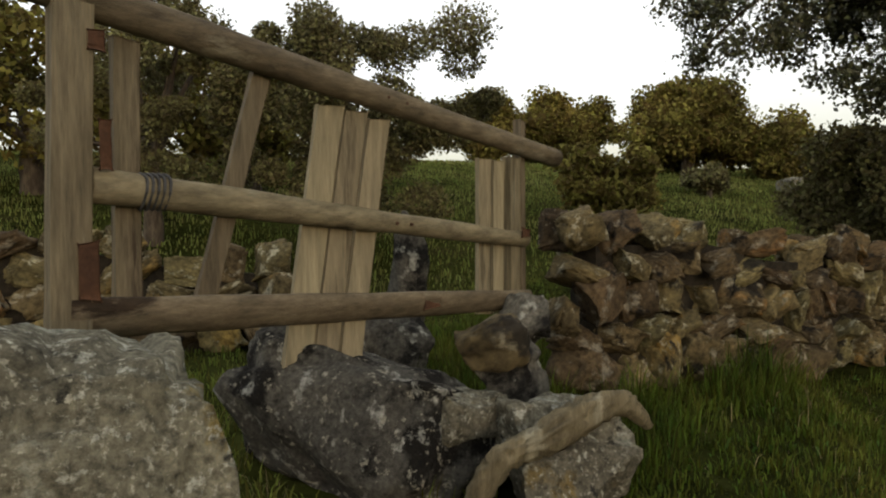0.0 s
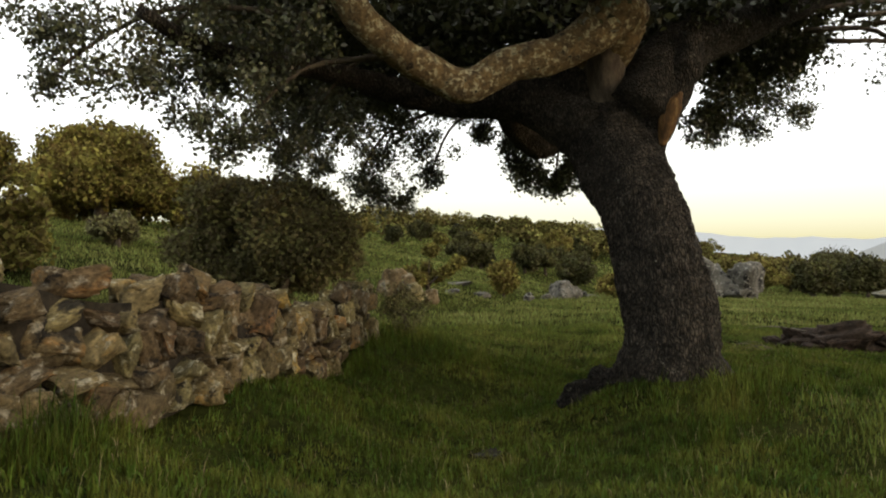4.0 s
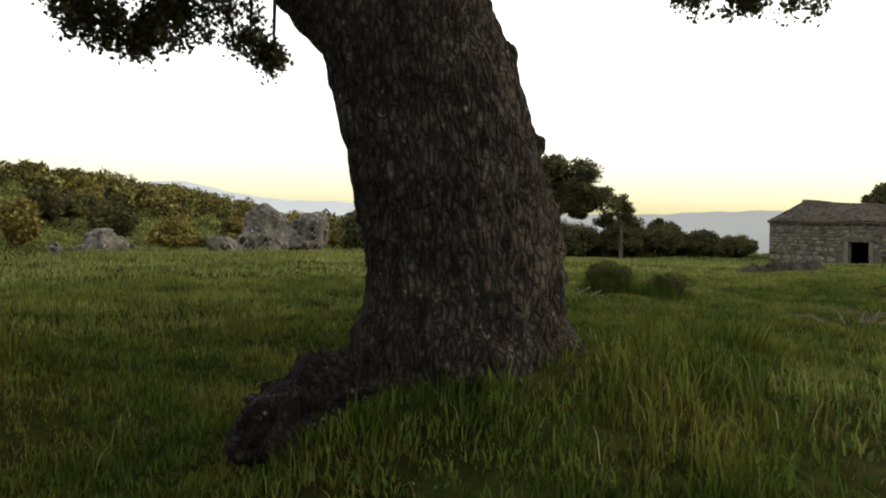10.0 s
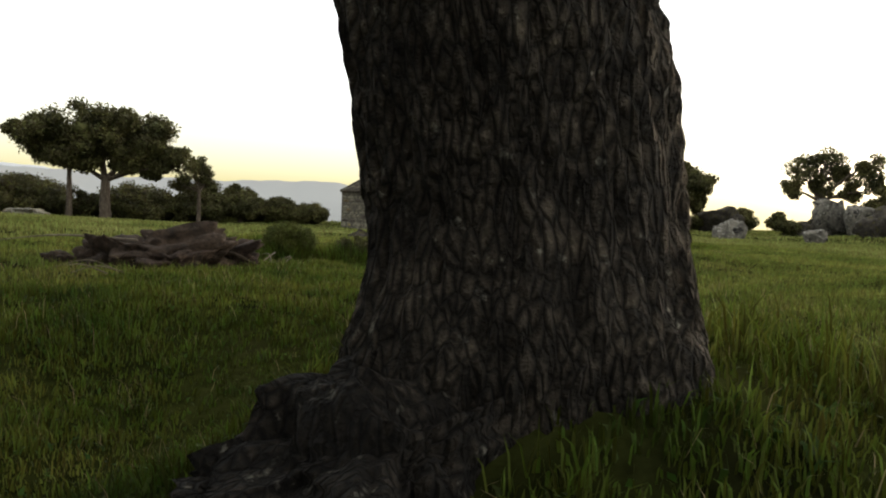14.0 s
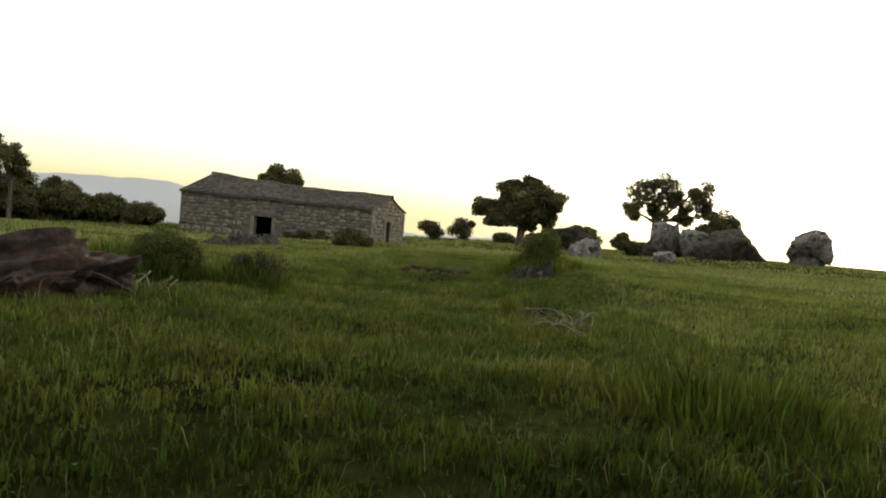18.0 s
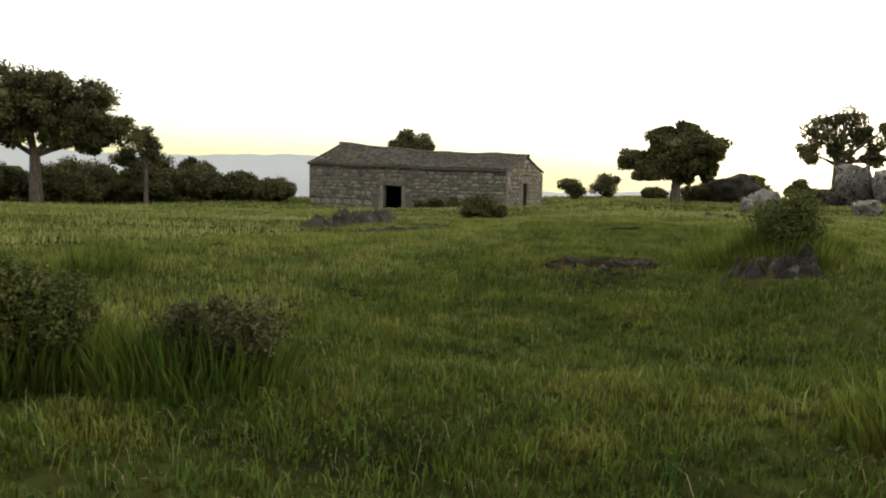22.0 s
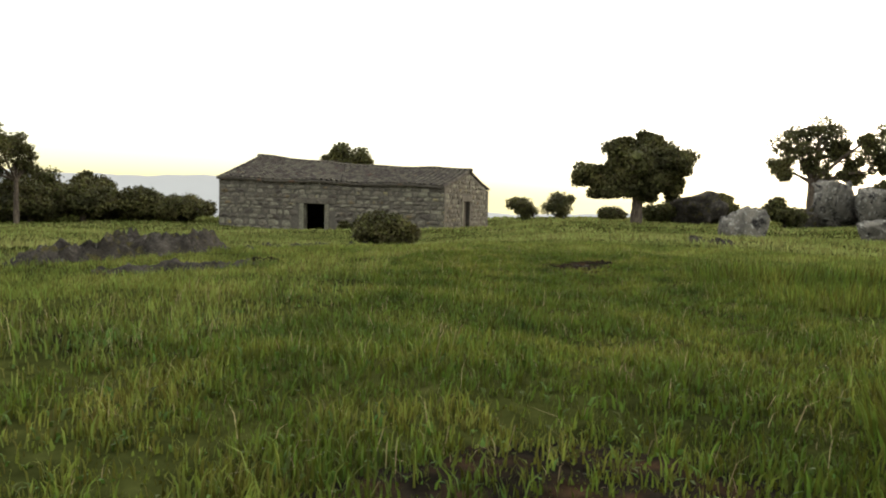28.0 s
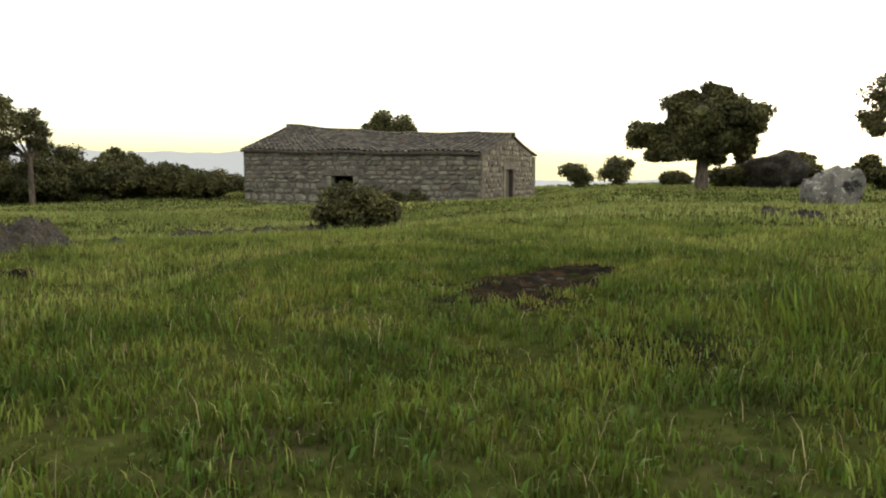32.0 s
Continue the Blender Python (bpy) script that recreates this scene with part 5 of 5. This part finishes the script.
hbox("lintel", LEN - 0.35, LEN + 0.03, GY0 - 0.5, GY1 + 0.5, GZT, GZT + 0.4, M_HOUSE, "pale granite lintel", 0.03)
hbox("door_jamb", LEN - 0.5, LEN + 0.02, GY0 - 0.3, GY0, -0.8, GZT, M_HOUSE, "", 0.03)
hbox("door_jamb", LEN - 0.5, LEN + 0.02, GY1, GY1 + 0.3, -0.8, GZT, M_HOUSE, "", 0.03)
door = hbox("door", LEN - 0.32, LEN - 0.26, GY0 + 0.02, GY1 - 0.15, -0.1, GZT - 0.02, M_DOOR, "dark weathered plank door")
for k in range(6):
    y = GY0 + 0.04 + k * (GY1 - GY0 - 0.2) / 6
    hbox("plank", LEN - 0.26, LEN - 0.235, y, y + 0.2, -0.05, GZT - 0.05, M_DOOR, "", 0.005, door)

# roof: rows of curved tiles on both slopes, joined
ROWS, COLS, SEG = 14, 46, 6
rng_roof = random.Random(4)
for name, y_eave, y_top in (("roof_front", -0.25, DEEP / 2), ("roof_back", DEEP + 0.25, DEEP / 2)):
    verts, faces = [], []
    step = (LEN + 0.2) / COLS
    for c in range(COLS):
        xc = -0.1 + (c + 0.5) * step
        wob = rng_roof.uniform(-0.03, 0.03)
        for r in range(ROWS):
            lift = rng_roof.uniform(-0.012, 0.02)
            base_i = len(verts)
            for e, f in enumerate((r / ROWS, (r + 1.12) / ROWS)):
                f = min(1.0, f)
                y = y_eave + (y_top - y_eave) * f
                xx = min(max(xc, 0), LEN)
                sag = -0.10 * math.sin(math.pi * f) * (0.6 + 0.4 * math.sin(xx * 0.8))
                z = eave(xx) + (crest(xx) - eave(xx)) * f + sag + (0.05 if e == 0 else 0.0) + lift
                for s in range(SEG + 1):
                    a = math.pi * s / SEG
                    verts.append((xc + wob + math.cos(a) * step * 0.34, y, z + math.sin(a) * 0.13 - 0.02))
            for s in range(SEG):
                a, b = base_i + s, base_i + SEG + 1 + s
                faces.append((a, a + 1, b + 1, b))
    tiles = link("tiles", verts, faces, M_TILE, house, "rows of curved weathered clay tiles", smooth=True)
    tiles["kind"] = "stuff"
    verts, faces = [], []
    n = 40
    for i in range(n + 1):
        x = -0.06 + (LEN + 0.12) * i / n
        xx = min(max(x, 0), LEN)
        for f in range(5):
            ff = f / 4
            sag = -0.10 * math.sin(math.pi * ff) * (0.6 + 0.4 * math.sin(xx * 0.8))
            verts.append((x, y_eave + (y_top - y_eave) * ff, eave(xx) + (crest(xx) - eave(xx)) * ff + sag - 0.01))
    for i in range(n):
        for f in range(4):
            a = i * 5 + f
            faces.append((a, a + 5, a + 6, a + 1))
    deck = link(name, verts, faces, M_TILE, house)
    so = deck.modifiers.new("thick", "SOLIDIFY")
    so.thickness, so.offset = 0.12, -1
ridge_verts = [(x, DEEP / 2, crest(min(max(x, 0), LEN)) + 0.05) for x in [-0.25 + (LEN + 0.5) * i / 12 for i in range(13)]]
part("ridge_tiles", tube(ridge_verts, [0.13, 0.13], 8, 4, 0.08, 3), M_TILE, house, smooth=True)

# facing stones
HSTONES = []
for k in range(10):
    me = bpy.data.meshes.new("house_stone")
    bm = rock_mesh(500 + k, (1, 1, 1), 0.3, 0.12, 2)
    bm.to_mesh(me)
    bm.free()
    me.materials.append(M_HOUSE)
    HSTONES.append(me)
rng_h = random.Random(8)


def face_stone(x, y, z, w, h, along_x):
    ob = new("stone", rng_h.choice(HSTONES))
    ob.parent = house
    d = 0.22
    ob.matrix_basis = pose(x, y, z, rng_h.uniform(-3, 3), rng_h.uniform(-4, 4), (0 if along_x else 90) + rng_h.choice((0, 180))) @ Matrix.Diagonal((w * 1.16, d, h * 1.16, 1))


z = -0.35
row = 0
while z < 3.9:
    h = rng_h.uniform(0.26, 0.42) * (1.25 if z < 0.8 else 1)
    x = 0.0
    first = True
    while x < LEN - 0.1:
        w = rng_h.uniform(0.35, 0.95) * (1.2 if z < 0.8 else 1)
        if first or x + w > LEN - 0.8:
            w = 0.9 if row % 2 else 0.55
        w = min(w, LEN - x)
        first = False
        xm, zm = x + w / 2, z + h / 2
        door_gap = DX0 - 0.3 - w * 0.4 < xm < DX1 + 0.3 + w * 0.4 and zm < DZ + 0.1
        lintel_gap = DX0 - 0.7 < xm < DX1 + 0.85 and DZ - 0.1 < zm < DZ + 0.5
        if not door_gap and not lintel_gap and zm < eave(xm) - 0.02:
            face_stone(xm, 0.07, zm, w, h, True)
        x += w
    z += h
    row += 1
z = -0.35
row = 0
while z < 5.2:
    h = rng_h.uniform(0.28, 0.42)
    y = 0.0
    while y < DEEP - 0.1:
        w = min(rng_h.uniform(0.4, 0.95), DEEP - y)
        if y == 0:
            w = 0.6 if row % 2 else 0.9
        ym, zm = y + w / 2, z + h / 2
        f = 1 - abs(ym - DEEP / 2) / (DEEP / 2)
        zt = eave(LEN) + (crest(LEN) - eave(LEN)) * f
        if zm < zt - 0.2 and not (GY0 - 0.3 - w * .4 < ym < GY1 + 0.3 + w * .4 and zm < GZT + 0.4):
            face_stone(LEN - 0.07, ym, zm, w, h, False)
        y += w
    z += h
    row += 1

# ---- far woods ----
rng_w = np.random.default_rng(12)
wc, wr = [], []
for _ in range(1100):
    a = radians(rng_w.uniform(28, 79))
    d = 84 + 150 * rng_w.random()
    x, y = 3 + math.sin(a) * d, 2 + math.cos(a) * d
    if noise.noise(Vector((x / 22, y / 22, 4.0))) < 0.10 - 0.16 * (d > 120):
        continue
    s = rng_w.uniform(1.0, 2.9)
    zb = gz(x, y)
    for _k in range(6):
        wc.append((x + rng_w.normal() * s * .5, y + rng_w.normal() * s * .5, zb + s * rng_w.uniform(.3, 1.1)))
        wr.append(s * rng_w.uniform(.35, .65))
woods = quads("far_woods", leaf_quads(wc, wr, [46] * len(wc), 0.40, 0.55, 0, 13, 0.75, 1.2), 4, M_WOODS)
tagged(woods, "distant wooded hillside of scattered oaks", "woods", kind="stuff")

# ---- grass ----
WALKED = [(-2.5, -1.1), (-0.4, -0.5), (2.2, 1.9), (4.5, 4.1), (6.5, 4.6), (8.5, 4.1), (10.7, 2.6), (14, -0.4), (17, -2.5), (19.2, -5), (22, -8), (27, -11)]


def far_from_walk(x, y):
    best = np.full(len(x), 1e9)
    for (ax, ay), (bx, by) in zip(WALKED[:-1], WALKED[1:]):
        t = np.clip(((x - ax) * (bx - ax) + (y - ay) * (by - ay)) / ((bx - ax) ** 2 + (by - ay) ** 2), 0, 1)
        best = np.minimum(best, np.hypot(x - ax - t * (bx - ax), y - ay - t * (by - ay)))
    return best


BARE = [(6.92, 3.3, .48), (6.55, 3.65, .28), (-1.94, 1.15, .5), (-1.14, 2.6, .45), (-.44, 2.25, .25), (14.1, 3.5, .55), (16.95, -4.75, .35), (32.4, -5.9, .8), (31.4, -4.6, .5), (33.3, -7.2, .5), (37.4, -11.1, 1.2), (36.9, -9.5, 1.0), (37.9, -12.6, 1.0), (29.4, -6.0, .5), (26.6, -10.9, .5), (26.95, -11.4, .38), (26.2, -10.3, .34), (19.3, -4.4, .42), (19.1, -4.8, .34), (19.55, -4.05, .32), (19.5, -4.85, .28)]


def grass(name, seed, n, box, dmin, dmax, h0, h1, w0, label, material=None, keep=1.0, fall=0.0):
    """Bent blades, each an island of two faces, where the distance from the trodden line lies between dmin and dmax."""
    rng = np.random.default_rng(seed)
    x, y = rng.uniform(box[0], box[2], n), rng.uniform(box[1], box[3], n)
    d = far_from_walk(x, y)
    ok = (d >= dmin) & (d < dmax)
    tuft = 0.4 * np.sin(2.1 * x + np.sin(1.3 * y)) * np.sin(1.9 * y + np.sin(1.7 * x)) + 0.4 * np.sin(5.3 * x + 2 * np.sin(3 * y)) * np.sin(4.7 * y)
    tuft += 0.9 * np.sin(17 * x + 3 * np.sin(5 * y)) * np.sin(15 * y + 3 * np.sin(6 * x)) * np.clip(0.02 / w0, 0, 1)
    ok &= rng.random(n) < keep * np.clip(0.66 + 0.6 * tuft, 0.2, 1)
    for bx, by, br in BARE:
        ok &= np.hypot(x - bx, y - by) > br * (0.8 + 0.3 * rng.random(n))
    # nothing grows inside the house or the wall
    hx, hy = (x - HO.x) * HU.x + (y - HO.y) * HU.y, (x - HO.x) * HD.x + (y - HO.y) * HD.y
    ok &= ~((hx > -0.2) & (hx < LEN + .2) & (hy > -0.1) & (hy < DEEP))
    wx, wy = (x + .18) * .8456 + (y - 3.42) * .5338, (x + .18) * -.5338 + (y - 3.42) * .8456
    ok &= ~((wx > 0) & (wx < 7.5) & (np.abs(wy) < .28))
    x, y, tuft = x[ok], y[ok], tuft[ok]
    m = len(x)
    z = ground_z(x, y)
    h = (h0 + (h1 - h0) * rng.random(m) ** 1.7) * np.clip(1 + 0.55 * tuft, 0.4, 1.8)
    a = rng.random(m) * 6.283
    lean = h * (0.15 + fall + 0.55 * rng.random(m))
    lx, ly = np.cos(a) * lean, np.sin(a) * lean
    t = a + 1.57 + rng.normal(size=m) * 0.6
    w = w0 * (0.6 + 0.8 * rng.random(m))
    sx, sy = np.cos(t) * w / 2, np.sin(t) * w / 2
    v = np.empty((m, 5, 3))
    v[:, 0] = np.stack([x - sx, y - sy, z - 0.01], 1)
    v[:, 1] = np.stack([x + sx, y + sy, z - 0.01], 1)
    v[:, 2] = np.stack([x + sx * .8 + lx * .35, y + sy * .8 + ly * .35, z + h * .6], 1)
    v[:, 3] = np.stack([x - sx * .8 + lx * .35, y - sy * .8 + ly * .35, z + h * .6], 1)
    v[:, 4] = np.stack([x + lx, y + ly, z + h * (1 - 0.25 * (lean / h))], 1)
    me = bpy.data.meshes.new(name)
    me.vertices.add(m * 5)
    me.vertices.foreach_set("co", v.astype(np.float32).ravel())
    pat = np.array([0, 1, 2, 3, 3, 2, 4])
    me.loops.add(m * 7)
    me.loops.foreach_set("vertex_index", (np.arange(m)[:, None] * 5 + pat).astype(np.int32).ravel())
    me.polygons.add(m * 2)
    me.polygons.foreach_set("loop_start", (np.arange(m)[:, None] * 7 + np.array([0, 4])).astype(np.int32).ravel())
    me.update(calc_edges=True)
    me.materials.append(material or M_GRASS)
    return tagged(new(name, me), label, "grass", kind="stuff")


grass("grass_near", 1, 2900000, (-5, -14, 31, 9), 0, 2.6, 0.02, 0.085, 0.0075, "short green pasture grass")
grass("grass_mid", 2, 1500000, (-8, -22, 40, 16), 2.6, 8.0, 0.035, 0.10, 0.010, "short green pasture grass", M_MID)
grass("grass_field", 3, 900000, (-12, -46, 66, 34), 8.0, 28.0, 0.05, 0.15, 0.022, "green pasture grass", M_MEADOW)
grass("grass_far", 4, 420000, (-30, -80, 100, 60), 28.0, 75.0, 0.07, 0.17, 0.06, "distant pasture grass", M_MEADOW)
grass("dry_grass", 5, 60000, (-5, -14, 31, 9), 0, 4.0, 0.04, 0.15, 0.003, "dry straw-coloured stems", M_DRY, fall=0.3)
grass("grass_clumps", 7, 160000, (-5, -14, 31, 9), 0.6, 4.5, 0.05, 0.13, 0.007, "longer tufts of pasture grass", M_MID, keep=0.4)
grass("clover", 9, 420000, (-5, -14, 31, 9), 0.0, 3.2, 0.02, 0.05, 0.017, "low broad-leaved weeds among the grass", M_WEED, keep=0.55, fall=0.6)
grass("tall_grass", 6, 120000, (-1, 2.0, 8, 8.6), 1.9, 5.0, 0.08, 0.24, 0.007, "longer green grass along a stone wall", keep=0.9)
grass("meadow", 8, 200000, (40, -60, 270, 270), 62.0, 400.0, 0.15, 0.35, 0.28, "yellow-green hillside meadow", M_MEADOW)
